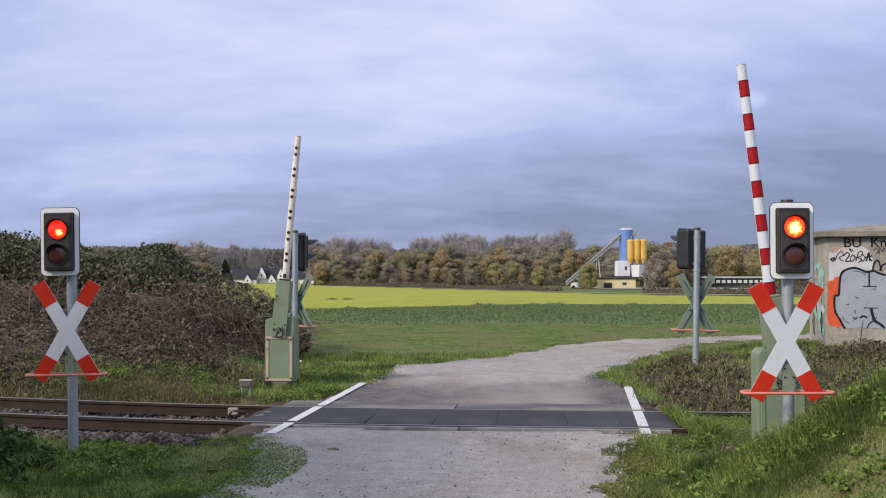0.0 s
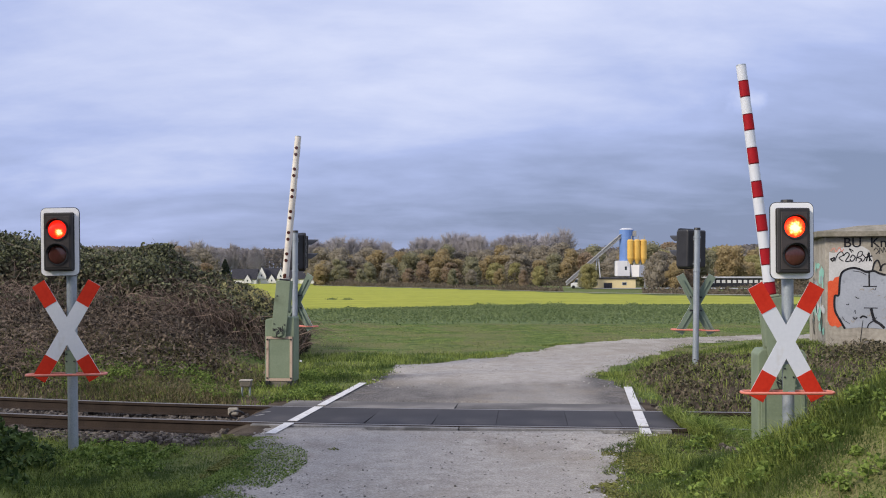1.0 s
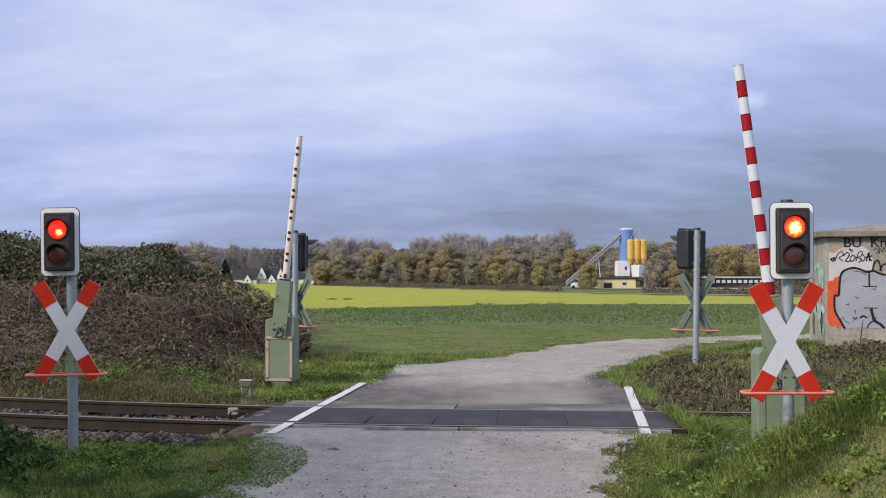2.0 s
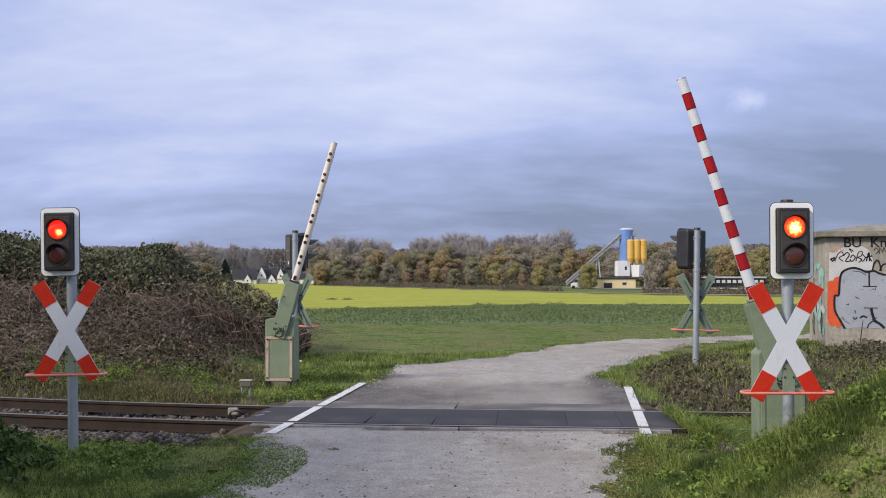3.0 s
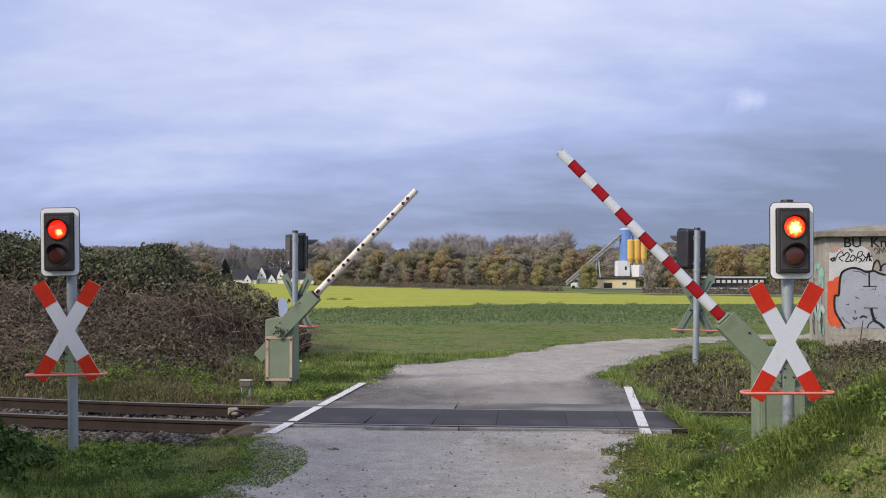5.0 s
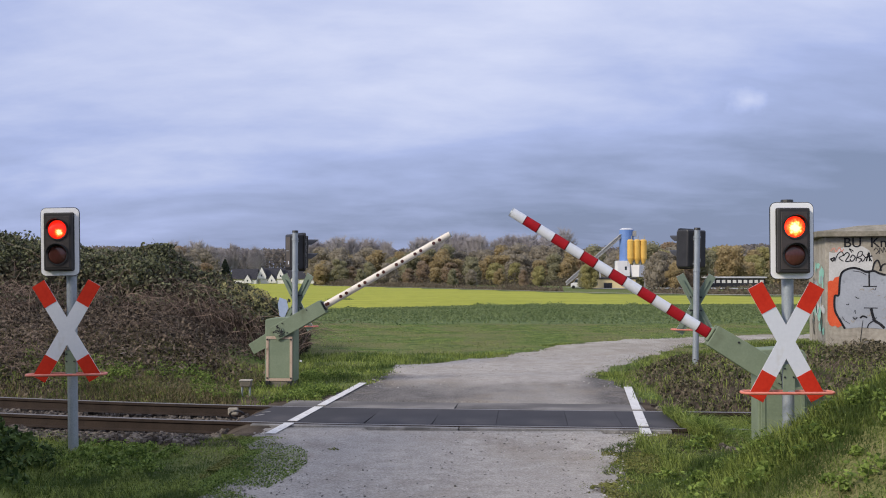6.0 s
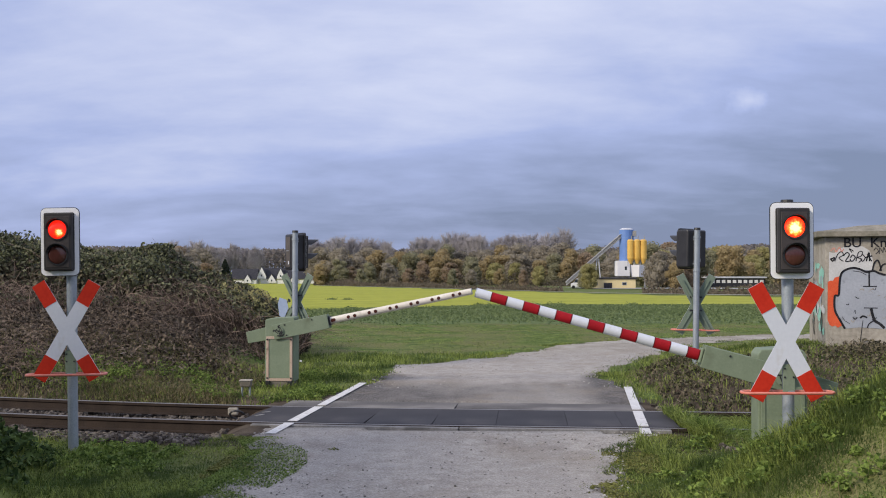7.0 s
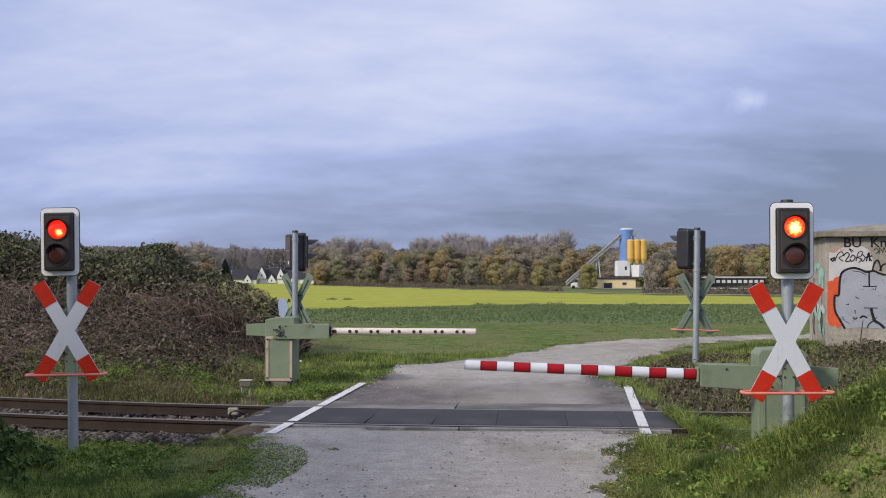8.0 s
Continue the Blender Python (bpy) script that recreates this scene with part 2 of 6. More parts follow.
def box(sx, sy, sz, at=(0, 0, 0), bevel=0.0, bm=None, rot=None, seg=1):
    """A bevelled box centred on at."""
    b = bmesh.new()
    bmesh.ops.create_cube(b, size=1.0)
    bmesh.ops.scale(b, vec=(sx, sy, sz), verts=b.verts)
    if bevel:
        bmesh.ops.bevel(b, geom=b.edges[:], offset=bevel, segments=seg, affect="EDGES", profile=0.5)
    if rot is not None:
        bmesh.ops.transform(b, matrix=rot, verts=b.verts)
    bmesh.ops.translate(b, vec=at, verts=b.verts)
    return join(bm, b)


def join(bm, b):
    if bm is None:
        return b
    me = bpy.data.meshes.new("tmp")
    b.to_mesh(me)
    b.free()
    bm.from_mesh(me)
    bpy.data.meshes.remove(me)
    return bm


def tube(p, q, r0, r1=None, n=12, bm=None, caps=True):
    p, q = Vector(p), Vector(q)
    b = bmesh.new()
    d = q - p
    bmesh.ops.create_cone(b, cap_ends=caps, segments=n, radius1=r0, radius2=r0 if r1 is None else r1, depth=d.length)
    bmesh.ops.transform(b, matrix=Matrix.Translation((p + q) / 2) @ d.to_track_quat("Z", "Y").to_matrix().to_4x4(), verts=b.verts)
    return join(bm, b)


def prism(outline, depth, bm=None, bevel=0.0):
    """An outline in x, z pushed along y from 0 to depth."""
    b = bmesh.new()
    vs = [b.verts.new((x, 0, z)) for x, z in outline]
    f = b.faces.new(vs)
    ext = bmesh.ops.extrude_face_region(b, geom=[f])
    bmesh.ops.translate(b, vec=(0, depth, 0), verts=[v for v in ext["geom"] if isinstance(v, bmesh.types.BMVert)])
    bmesh.ops.recalc_face_normals(b, faces=b.faces)
    if bevel:
        bmesh.ops.bevel(b, geom=b.edges[:], offset=bevel, segments=2, affect="EDGES", profile=0.5)
    return join(bm, b)


def rounded(w, h, r, n=6):
    pts = []
    for cx, cz, a0 in ((w / 2 - r, h / 2 - r, 0), (-w / 2 + r, h / 2 - r, 90), (-w / 2 + r, -h / 2 + r, 180), (w / 2 - r, -h / 2 + r, 270)):
        for k in range(n + 1):
            a = radians(a0 + 90 * k / n)
            pts.append((cx + r * math.cos(a), cz + r * math.sin(a)))
    return pts


def empty(name, m, label, category, group="", kind=""):
    ob = new(name)
    ob.matrix_basis = m
    return tagged(ob, label, category, group, kind)


def ribbon(pts, w, y=0.0):
    """A flat stroke in the x, z plane along a smoothed line."""
    P = [Vector(p) for p in pts]
    fine = []
    for i in range(len(P) - 1):
        p0, p1, p2, p3 = P[max(i - 1, 0)], P[i], P[i + 1], P[min(i + 2, len(P) - 1)]
        for j in range(5):
            t = j / 5
            fine.append(0.5 * ((2 * p1) + (p2 - p0) * t + (2 * p0 - 5 * p1 + 4 * p2 - p3) * t * t + (3 * p1 - p0 - 3 * p2 + p3) * t ** 3))
    fine.append(P[-1])
    bm = bmesh.new()
    prev = None
    for i, p in enumerate(fine):
        t = (fine[min(i + 1, len(fine) - 1)] - fine[max(i - 1, 0)]).normalized()
        s = Vector((-t.y, t.x)) * w / 2
        cur = [bm.verts.new((p.x + s.x, y, p.y + s.y)), bm.verts.new((p.x - s.x, y, p.y - s.y))]
        if prev:
            bm.faces.new((prev[0], prev[1], cur[1], cur[0]))
        prev = cur
    return bm


def smooth01(t):
    t = np.clip(t, 0.0, 1.0)
    return t * t * (3 - 2 * t)


# ---- the lie of the land ----
def track_y(x):
    """The near rail of the gently curving track."""
    x = np.asarray(x, float)
    left = np.clip(-x, 0, 9)
    return 12.83 - 0.085 * x + 0.016 * left ** 2 + 0.29 * np.clip(-x - 9, 0, None)


def wobble(x, y, s, seed):
    """Cheap smooth noise in -1..1 from summed waves."""
    r = np.random.RandomState(seed)
    out = 0.0
    for k in range(6):
        a, ph, f = r.uniform(0, 6.28), r.uniform(0, 6.28), s * r.uniform(0.6, 1.9)
        out = out + np.sin((np.cos(a) * x + np.sin(a) * y) * f + ph)
    return out / 6 * 1.7


def land(x, y):
    x, y = np.asarray(x, float), np.asarray(y, float)
    z = -0.01 * (np.clip(y, 30, 345) - 30)
    z = z - 0.004 * (np.clip(y, 345, 1200) - 345)
    # banks in front of the track
    z = z + 0.75 * smooth01((-x - 3.45) / 1.3) * smooth01((10.5 - y) / 1.0)
    z = z + 1.15 * smooth01((x - 2.1) / 2.5) * smooth01((10.7 - y) / 1.4)
    # bramble bank behind the track
    z = z + 1.15 * smooth01((y - 15.5) / 6.5) * smooth01((-x - 3.3) / 2.6) * (1 - smooth01((y - 28) / 10))
    # mound round the far signal and the bunker
    sh = np.clip(y - 19, 0, None) * 0.45
    z = z + 0.30 * smooth01((x - 3.35 - sh) / 1.2) * smooth01((y - 14.7) / 2.2) * (1 - smooth01((y - 21) / 3))
    z = z + 0.16 * smooth01((x - 5.4) / 2) * smooth01((y - 16) / 3) * (1 - smooth01((y - 23) / 3))
    # the trackbed
    off = np.abs(y - track_y(x) - 0.75)
    bed = smooth01((2.1 - off) / 0.7)
    free = 1 - smooth01((x + 3.0) / 0.5) * smooth01((3.4 - x) / 0.4)
    z = z - 0.20 * bed * free
    near = smooth01((60 - y) / 20)
    return z + near * (0.025 * wobble(x, y, 1.6, 3) + 0.012 * wobble(x, y, 5.0, 4)) - 0.03


ROAD_L = [(-3.0, -60), (-2.4, 2), (-2.25, 8.7), (-2.05, 11), (-2.45, 12.2), (-1.9, 16.5), (-1.45, 18.4), (-0.98, 21.1), (0.56, 22.6), (1.53, 23.9), (3.25, 27.1), (5.07, 28.9), (9.64, 31.2), (16, 33), (40, 36)]
ROAD_R = [(1.2, -60), (1.7, 2), (1.75, 8.7), (2.1, 11), (2.75, 12.2), (3.35, 16.5), (3.1, 18.9), (3.5, 20.4), (3.94, 21.1), (4.6, 22.7), (5.39, 24.5), (7.35, 27.8), (9.2, 29.2), (16, 30.5), (40, 33)]


def road_rows():
    rows = []
    n = len(ROAD_L)
    for k in range(n - 1):
        d = math.dist(ROAD_L[k], ROAD_L[k + 1]) + math.dist(ROAD_R[k], ROAD_R[k + 1])
        m = max(2, int(d / 0.5))
        for j in range(m):
            t = j / m
            l = Vector(ROAD_L[k]).lerp(Vector(ROAD_L[k + 1]), t)
            r = Vector(ROAD_R[k]).lerp(Vector(ROAD_R[k + 1]), t)
            rows.append((l, r))
    return rows


def in_road(x, y, margin=0.0):
    """True where a point lies on the road."""
    poly = [(p[0] - margin, p[1]) for p in ROAD_L] + [(p[0] + margin, p[1]) for p in reversed(ROAD_R)]
    inside = np.zeros(np.shape(x), bool)
    n = len(poly)
    for i in range(n):
        x1, y1 = poly[i]
        x2, y2 = poly[(i + 1) % n]
        if y1 == y2:
            continue
        cond = ((y1 > y) != (y2 > y)) & (x < (x2 - x1) * (y - y1) / (y2 - y1) + x1)
        inside ^= cond
    return inside


def far_edge(x):
    """Where the mustard field ends."""
    return np.interp(x, [-300, -60, -37, -18.5, 1.7, 13.5, 21, 31, 40, 200], [800, 420, 299, 249, 187, 146, 121, 107, 103, 96])


def field_edge(x):
    """Where the crop ends and the mustard begins."""
    return np.interp(x, [-40, -20, -7, 4, 40], [36, 44, 54.3, 63.3, 65])


def ground_material():
    mt = bpy.data.materials.new("turf_and_fields")
    mt.use_nodes = True
    nt = mt.node_tree
    N, L = nt.nodes.new, nt.links.new
    b = nt.nodes["Principled BSDF"]
    tc = N("ShaderNodeTexCoord")

    def nz(s, d, stretch=(1, 1, 1)):
        mp = N("ShaderNodeMapping")
        mp.inputs["Scale"].default_value = stretch
        L(tc.outputs["Object"], mp.inputs[0])
        n = N("ShaderNodeTexNoise")
        n.inputs["Scale"].default_value, n.inputs["Detail"].default_value = s, d
        L(mp.outputs[0], n.inputs[0])
        return n.outputs[0]

    def ramp(f, lo, hi, a=0.3, c=0.7):
        r = N("ShaderNodeValToRGB")
        e = r.color_ramp.elements
        e[0].position, e[0].color, e[1].position, e[1].color = a, (*lo, 1), c, (*hi, 1)
        L(f, r.inputs[0])
        return r.outputs[0]

    def mix(f, a, c):
        m = N("ShaderNodeMixRGB")
        L(f, m.inputs[0])
        L(a, m.inputs[1])
        L(c, m.inputs[2])
        return m.outputs[0]

    big, mid, fine = nz(0.5, 5), nz(3.0, 5), nz(28, 6)
    patch = N("ShaderNodeMapRange")
    patch.inputs[1].default_value, patch.inputs[2].default_value = 0.42, 0.60
    L(big, patch.inputs[0])
    grass = mix(patch.outputs[0], ramp(mid, (0.060, 0.100, 0.022), (0.155, 0.205, 0.052), 0.36, 0.64), ramp(fine, (0.095, 0.110, 0.036), (0.21, 0.205, 0.085), 0.36, 0.64))
    soil = ramp(mid, (0.045, 0.034, 0.025), (0.115, 0.09, 0.066))
    crop = ramp(nz(1.2, 6), (0.075, 0.11, 0.040), (0.16, 0.205, 0.085))
    mustard = mix(nz(0.03, 4, (0.35, 1.4, 1)), ramp(nz(0.9, 7), (0.24, 0.275, 0.040), (0.40, 0.405, 0.062), 0.36, 0.62), ramp(nz(0.25, 4, (0.3, 1.5, 1)), (0.27, 0.295, 0.042), (0.43, 0.425, 0.070), 0.36, 0.64))
    at = N("ShaderNodeAttribute")
    at.attribute_name = "cover"
    sp = N("ShaderNodeSeparateColor")
    L(at.outputs["Color"], sp.inputs[0])

    def edge(ch):
        a = N("ShaderNodeMath")
        a.operation = "ADD"
        L(sp.outputs[ch], a.inputs[0])
        s = N("ShaderNodeMath")
        s.operation = "MULTIPLY_ADD"
        s.inputs[1].default_value, s.inputs[2].default_value = 0.7, -0.35
        L(mid, s.inputs[0])
        L(s.outputs[0], a.inputs[1])
        r = N("ShaderNodeMapRange")
        r.inputs[1].default_value, r.inputs[2].default_value = 0.35, 0.65
        L(a.outputs[0], r.inputs[0])
        return r.outputs[0]

    col = mix(edge(0), grass, soil)
    col = mix(edge(1), col, crop)
    col = mix(edge(2), col, mustard)
    L(col, b.inputs["Base Color"])
    b.inputs["Roughness"].default_value = 0.9
    b.inputs["Specular IOR Level"].default_value = 0.1
    bp = N("ShaderNodeBump")
    bp.inputs["Strength"].default_value, bp.inputs["Distance"].default_value = 0.5, 0.04
    L(fine, bp.inputs["Height"])
    L(bp.outputs[0], b.inputs["Normal"])
    return mt


def soil_cover(x, y):
    s = smooth01((y - 16.2) / 2.5) * smooth01((-x - 3.6) / 1.6) * smooth01((30 - y) / 4)
    s2 = smooth01((x - 3.2) / 0.6) * smooth01((y - 14.2) / 0.5) * smooth01((19.3 - y) / 1.5)
    off = np.abs(y - track_y(x) - 0.75)
    return np.clip(s * 0.9 + s2 * 0.8 + smooth01((2.75 - off) / 0.6), 0, 1)


def make_ground():
    def axis(a, b, step, lo, hi):
        core = np.arange(a, b + 1e-6, step)
        out = []
        v, s = b, step
        while v < hi:
            s *= 1.16
            v += s
            out.append(v)
        back = []
        v, s = a, step
        while v > lo:
            s *= 1.25
            v -= s
            back.append(v)
        return np.array(back[::-1] + list(core) + out)

    xs, ys = axis(-11, 13, 0.16, -3000, 3000), axis(4, 38, 0.2, -400, 4000)
    X, Y = np.meshgrid(xs, ys)
    Z = land(X, Y)
    Z = Z - 0.10 * in_road(X, Y, -0.25)
    nx, ny = len(xs), len(ys)
    co = np.stack([X, Y, Z], -1).reshape(-1, 3)
    i = np.arange(nx * ny).reshape(ny, nx)
    faces = np.stack([i[:-1, :-1], i[:-1, 1:], i[1:, 1:], i[1:, :-1]], -1).reshape(-1, 4)
    ob = raw("ground", co.tolist(), faces.tolist(), ground_material())
    me = ob.data
    me.polygons.foreach_set("use_smooth", [True] * len(me.polygons))
    at = me.color_attributes.new("cover", "FLOAT_COLOR", "POINT")
    wav = 1.2 * wobble(X, Y, 0.25, 9)
    c1 = smooth01((Y - 37.5 - wav) / 4) * smooth01((field_edge(X) + 1 - Y + wav) / 2.0)
    c2 = smooth01((Y - field_edge(X) + wav) / 2.0) * smooth01((far_edge(X) - Y) / 3)
    data = np.stack([soil_cover(X, Y), c1, c2, np.ones_like(X)], -1).reshape(-1).astype(np.float32)
    at.data.foreach_set("color", data)
    tagged(ob, "uneven grass verge, dark crop and yellow mustard field", "ground", kind="structure")


make_ground()


def road_material():
    mt = bpy.data.materials.new("worn_gravel_asphalt")
    mt.use_nodes = True
    nt = mt.node_tree
    N, L = nt.nodes.new, nt.links.new
    b = nt.nodes["Principled BSDF"]
    tc = N("ShaderNodeTexCoord")

    def nz(s, d, rough=0.6, stretch=(1, 1, 1)):
        mp = N("ShaderNodeMapping")
        mp.inputs["Scale"].default_value = stretch
        L(tc.outputs["Object"], mp.inputs[0])
        n = N("ShaderNodeTexNoise")
        n.inputs["Scale"].default_value, n.inputs["Detail"].default_value, n.inputs["Roughness"].default_value = s, d, rough
        L(mp.outputs[0], n.inputs[0])
        return n.outputs[0]

    def ramp(f, lo, hi, a=0.3, c=0.7):
        r = N("ShaderNodeValToRGB")
        e = r.color_ramp.elements
        e[0].position, e[0].color, e[1].position, e[1].color = a, (*lo, 1), c, (*hi, 1)
        L(f, r.inputs[0])
        return r.outputs[0]

    def mix(f, a, c):
        m = N("ShaderNodeMixRGB")
        L(f, m.inputs[0])
        L(a, m.inputs[1])
        L(c, m.inputs[2])
        return m.outputs[0]

    def cut(f, a, c):
        r = N("ShaderNodeMapRange")
        r.inputs[1].default_value, r.inputs[2].default_value = a, c
        L(f, r.inputs[0])
        return r.outputs[0]

    grit, mid, big = nz(38, 8, 0.8), nz(5, 8, 0.75), nz(0.9, 6, 0.65, (1.0, 0.55, 1))
    gravel = mix(cut(mid, 0.38, 0.62), ramp(grit, (0.21, 0.193, 0.172), (0.43, 0.397, 0.355), 0.38, 0.62), ramp(grit, (0.32, 0.296, 0.268), (0.58, 0.54, 0.492), 0.38, 0.62))
    gravel = mix(cut(big, 0.54, 0.66), gravel, ramp(grit, (0.15, 0.131, 0.111), (0.38, 0.338, 0.295), 0.36, 0.64))
    worn = cut(nz(1.5, 6, 0.65, (1.0, 0.22, 1)), 0.44, 0.60)
    half = N("ShaderNodeMath")
    half.operation = "MULTIPLY"
    half.inputs[1].default_value = 0.45
    L(worn, half.inputs[0])
    gravel = mix(half.outputs[0], gravel, ramp(grit, (0.23, 0.215, 0.20), (0.47, 0.44, 0.41), 0.40, 0.60))
    tar = mix(cut(mid, 0.4, 0.6), ramp(grit, (0.046, 0.042, 0.041), (0.15, 0.138, 0.13), 0.40, 0.60), ramp(grit, (0.09, 0.083, 0.08), (0.25, 0.235, 0.222), 0.40, 0.60))
    at = N("ShaderNodeAttribute")
    at.attribute_name = "tar"
    a = N("ShaderNodeMath")
    a.operation = "MULTIPLY_ADD"
    a.inputs[1].default_value = 0.9
    L(mid, a.inputs[0])
    o = N("ShaderNodeMath")
    o.operation = "SUBTRACT"
    o.inputs[1].default_value = 0.45
    L(at.outputs["Fac"], o.inputs[0])
    L(o.outputs[0], a.inputs[2])
    a2 = N("ShaderNodeMath")
    a2.operation = "MULTIPLY_ADD"
    a2.inputs[1].default_value = 0.8
    L(big, a2.inputs[0])
    o2 = N("ShaderNodeMath")
    o2.operation = "SUBTRACT"
    o2.inputs[1].default_value = 0.4
    L(a.outputs[0], o2.inputs[0])
    L(o2.outputs[0], a2.inputs[2])
    col = mix(cut(a2.outputs[0], 0.30, 0.85), gravel, tar)
    # the unpaved stretch is sandy, with paler wheel marks
    sd = N("ShaderNodeAttribute")
    sd.attribute_name = "sand"
    dirt = mix(cut(nz(1.1, 6, 0.65, (1.0, 0.6, 1)), 0.40, 0.62), ramp(grit, (0.20, 0.18, 0.15), (0.38, 0.345, 0.295), 0.40, 0.60), ramp(grit, (0.31, 0.285, 0.245), (0.51, 0.475, 0.42), 0.40, 0.60))
    col = mix(sd.outputs["Fac"], col, dirt)
    # brown smears of dried mud
    smear = N("ShaderNodeMath")
    smear.operation = "MULTIPLY"
    smear.inputs[1].default_value = 0.55
    L(cut(nz(0.75, 7, 0.65, (1.0, 0.7, 1)), 0.50, 0.66), smear.inputs[0])
    col = mix(smear.outputs[0], col, ramp(grit, (0.19, 0.160, 0.125), (0.36, 0.31, 0.25), 0.3, 0.7))
    # pale scuffs
    col = mix(cut(nz(2.2, 9, 0.75, (0.6, 1.4, 1)), 0.60, 0.70), col, ramp(grit, (0.30, 0.285, 0.27), (0.48, 0.46, 0.44)))
    L(col, b.inputs["Base Color"])
    b.inputs["Roughness"].default_value = 0.9
    b.inputs["Specular IOR Level"].default_value = 0.1
    bp = N("ShaderNodeBump")
    bp.inputs["Strength"].default_value, bp.inputs["Distance"].default_value = 0.7, 0.012
    L(grit, bp.inputs["Height"])
    L(bp.outputs[0], b.inputs["Normal"])
    return mt


def make_road():
    rows = road_rows()
    n = 30
    verts, faces, tar, sand = [], [], [], []
    for k, (l, r) in enumerate(rows):
        for j in range(n + 1):
            t = j / n
            p = l.lerp(r, t)
            e = min(t, 1 - t) * (r - l).length
            firm = 1.0 if 11.9 < p.y < 17.5 else 0.0
            rag = (0.10 + 0.16 * (1 - firm)) * float(wobble(p.x, p.y, 2.2, 12) + 0.5 * wobble(p.x, p.y, 6.0, 13))
            z = 0.004 - 0.09 * float(smooth01((0.28 + rag - e) / 0.3)) - 0.012 * (0.5 + 0.5 * float(wobble(p.x, p.y, 1.1, 5))) - 0.01 * max(0.0, p.y - 30)
            if -0.21 < p.y - float(track_y(p.x)) < 2.2 and -2.9 < p.x < 3.1:
                z -= 0.15
            verts.append((p.x, p.y, z))
            y0 = float(track_y(p.x))
            edge = float(smooth01((0.9 - e) / 0.9))
            behind = float(smooth01((p.y - y0 - 1.0) / 0.5) * smooth01((19.8 - p.y + 1.6 * edge) / 3.2))
            front = float(smooth01((p.y - y0 + 0.55) / 0.3)) * 0.6 * (p.y < y0 + 1)
            lane = 1.0 - 0.32 * float(smooth01((t - 0.28) / 0.2) * smooth01((0.92 - t) / 0.16))
            sand.append(float(smooth01((p.y - 20.8 - 2.0 * t) / 5)))
            tar.append(max(behind * lane * (0.85 + 0.5 * edge), front, 0.62 * float(smooth01((0.95 - e) / 0.8) * smooth01((14 - p.y) / 2)) * (p.x < 0)))
    for k in range(len(rows) - 1):
        for j in range(n):
            a = k * (n + 1) + j
            faces.append((a, a + 1, a + n + 2, a + n + 1))
    ob = raw("road", verts, faces, road_material())
    ob.data.polygons.foreach_set("use_smooth", [True] * len(faces))
    at = ob.data.attributes.new("tar", "FLOAT", "POINT")
    at.data.foreach_set("value", tar)
    at = ob.data.attributes.new("sand", "FLOAT", "POINT")
    at.data.foreach_set("value", sand)
    tagged(ob, "worn grey asphalt and gravel lane", "road", kind="structure")


make_road()


# ---- track ----
ROAD_DIR = Vector((0.13, 1.0, 0)).normalized()


def make_track():
    xs = list(np.arange(-14, 14.01, 0.25))
    for off, nm in ((0.0, "near"), (1.505, "far")):
        rail = empty("rail", pose(0, 0, 0), "rusty steel rail with a worn bright head", "rail", "track rails", "structure")
        prof = [(-0.036, 0.006), (-0.034, -0.03), (-0.009, -0.045), (-0.009, -0.125), (-0.07, -0.138), (-0.07, -0.15), (0.07, -0.15), (0.07, -0.138), (0.009, -0.125), (0.009, -0.045), (0.034, -0.03), (0.036, 0.006)]
        verts, faces = [], []
        for x in xs:
            y = float(track_y(x)) + off
            for a, h in prof:
                verts.append((x, y + a, h))
        n = len(prof)
        for k in range(len(xs) - 1):
            for j in range(n - 1):
                a = k * n + j
                faces.append((a, a + 1, a + n + 1, a + n))
        raw("web", verts, faces, M["rail"], rail)
        top = [(x, float(track_y(x)) + off + s, 0.0085 - (0.003 if abs(s) > 0.03 else 0)) for x in xs for s in (-0.036, -0.024, 0.024, 0.036)]
        ft = [(k * 4 + j, k * 4 + j + 1, k * 4 + 5 + j, k * 4 + 4 + j) for k in range(len(xs) - 1) for j in range(3)]
        raw("rail_head", top, ft, M["railtop"], rail)


make_track()


def stones(name, xy, z, size, material, label, category, seed=1):
    """Loose stones as one heap of small irregular blocks."""
    r = np.random.RandomState(seed)
    base = np.array([(-1, -1, -.6), (1, -1, -.6), (1, 1, -.6), (-1, 1, -.6), (-.7, -.7, .6), (.7, -.6, .7), (.6, .7, .5), (-.6, .7, .7)], float) * 0.5
    fc = np.array([(0, 1, 5, 4), (1, 2, 6, 5), (2, 3, 7, 6), (3, 0, 4, 7), (4, 5, 6, 7)])
    n = len(xy)
    s = r.uniform(0.6, 1.3, (n, 1, 3)) * size
    v = (base[None] + r.uniform(-.15, .15, (n, 8, 3))) * s
    a, t = r.uniform(0, 6.28, n), r.uniform(-.6, .6, n)
    v = np.stack([v[..., 0], v[..., 1] * np.cos(t)[:, None] - v[..., 2] * np.sin(t)[:, None], v[..., 1] * np.sin(t)[:, None] + v[..., 2] * np.cos(t)[:, None]], -1)
    c, d = np.cos(a)[:, None], np.sin(a)[:, None]
    v = np.stack([v[..., 0] * c - v[..., 1] * d, v[..., 0] * d + v[..., 1] * c, v[..., 2]], -1)
    v += np.stack([xy[:, 0], xy[:, 1], z], -1)[:, None]
    f = (fc[None] + 8 * np.arange(n)[:, None, None]).reshape(-1, 4)
    ob = raw(name, v.reshape(-1, 3).tolist(), f.tolist(), material)
    return tagged(ob, label, category, kind="stuff")


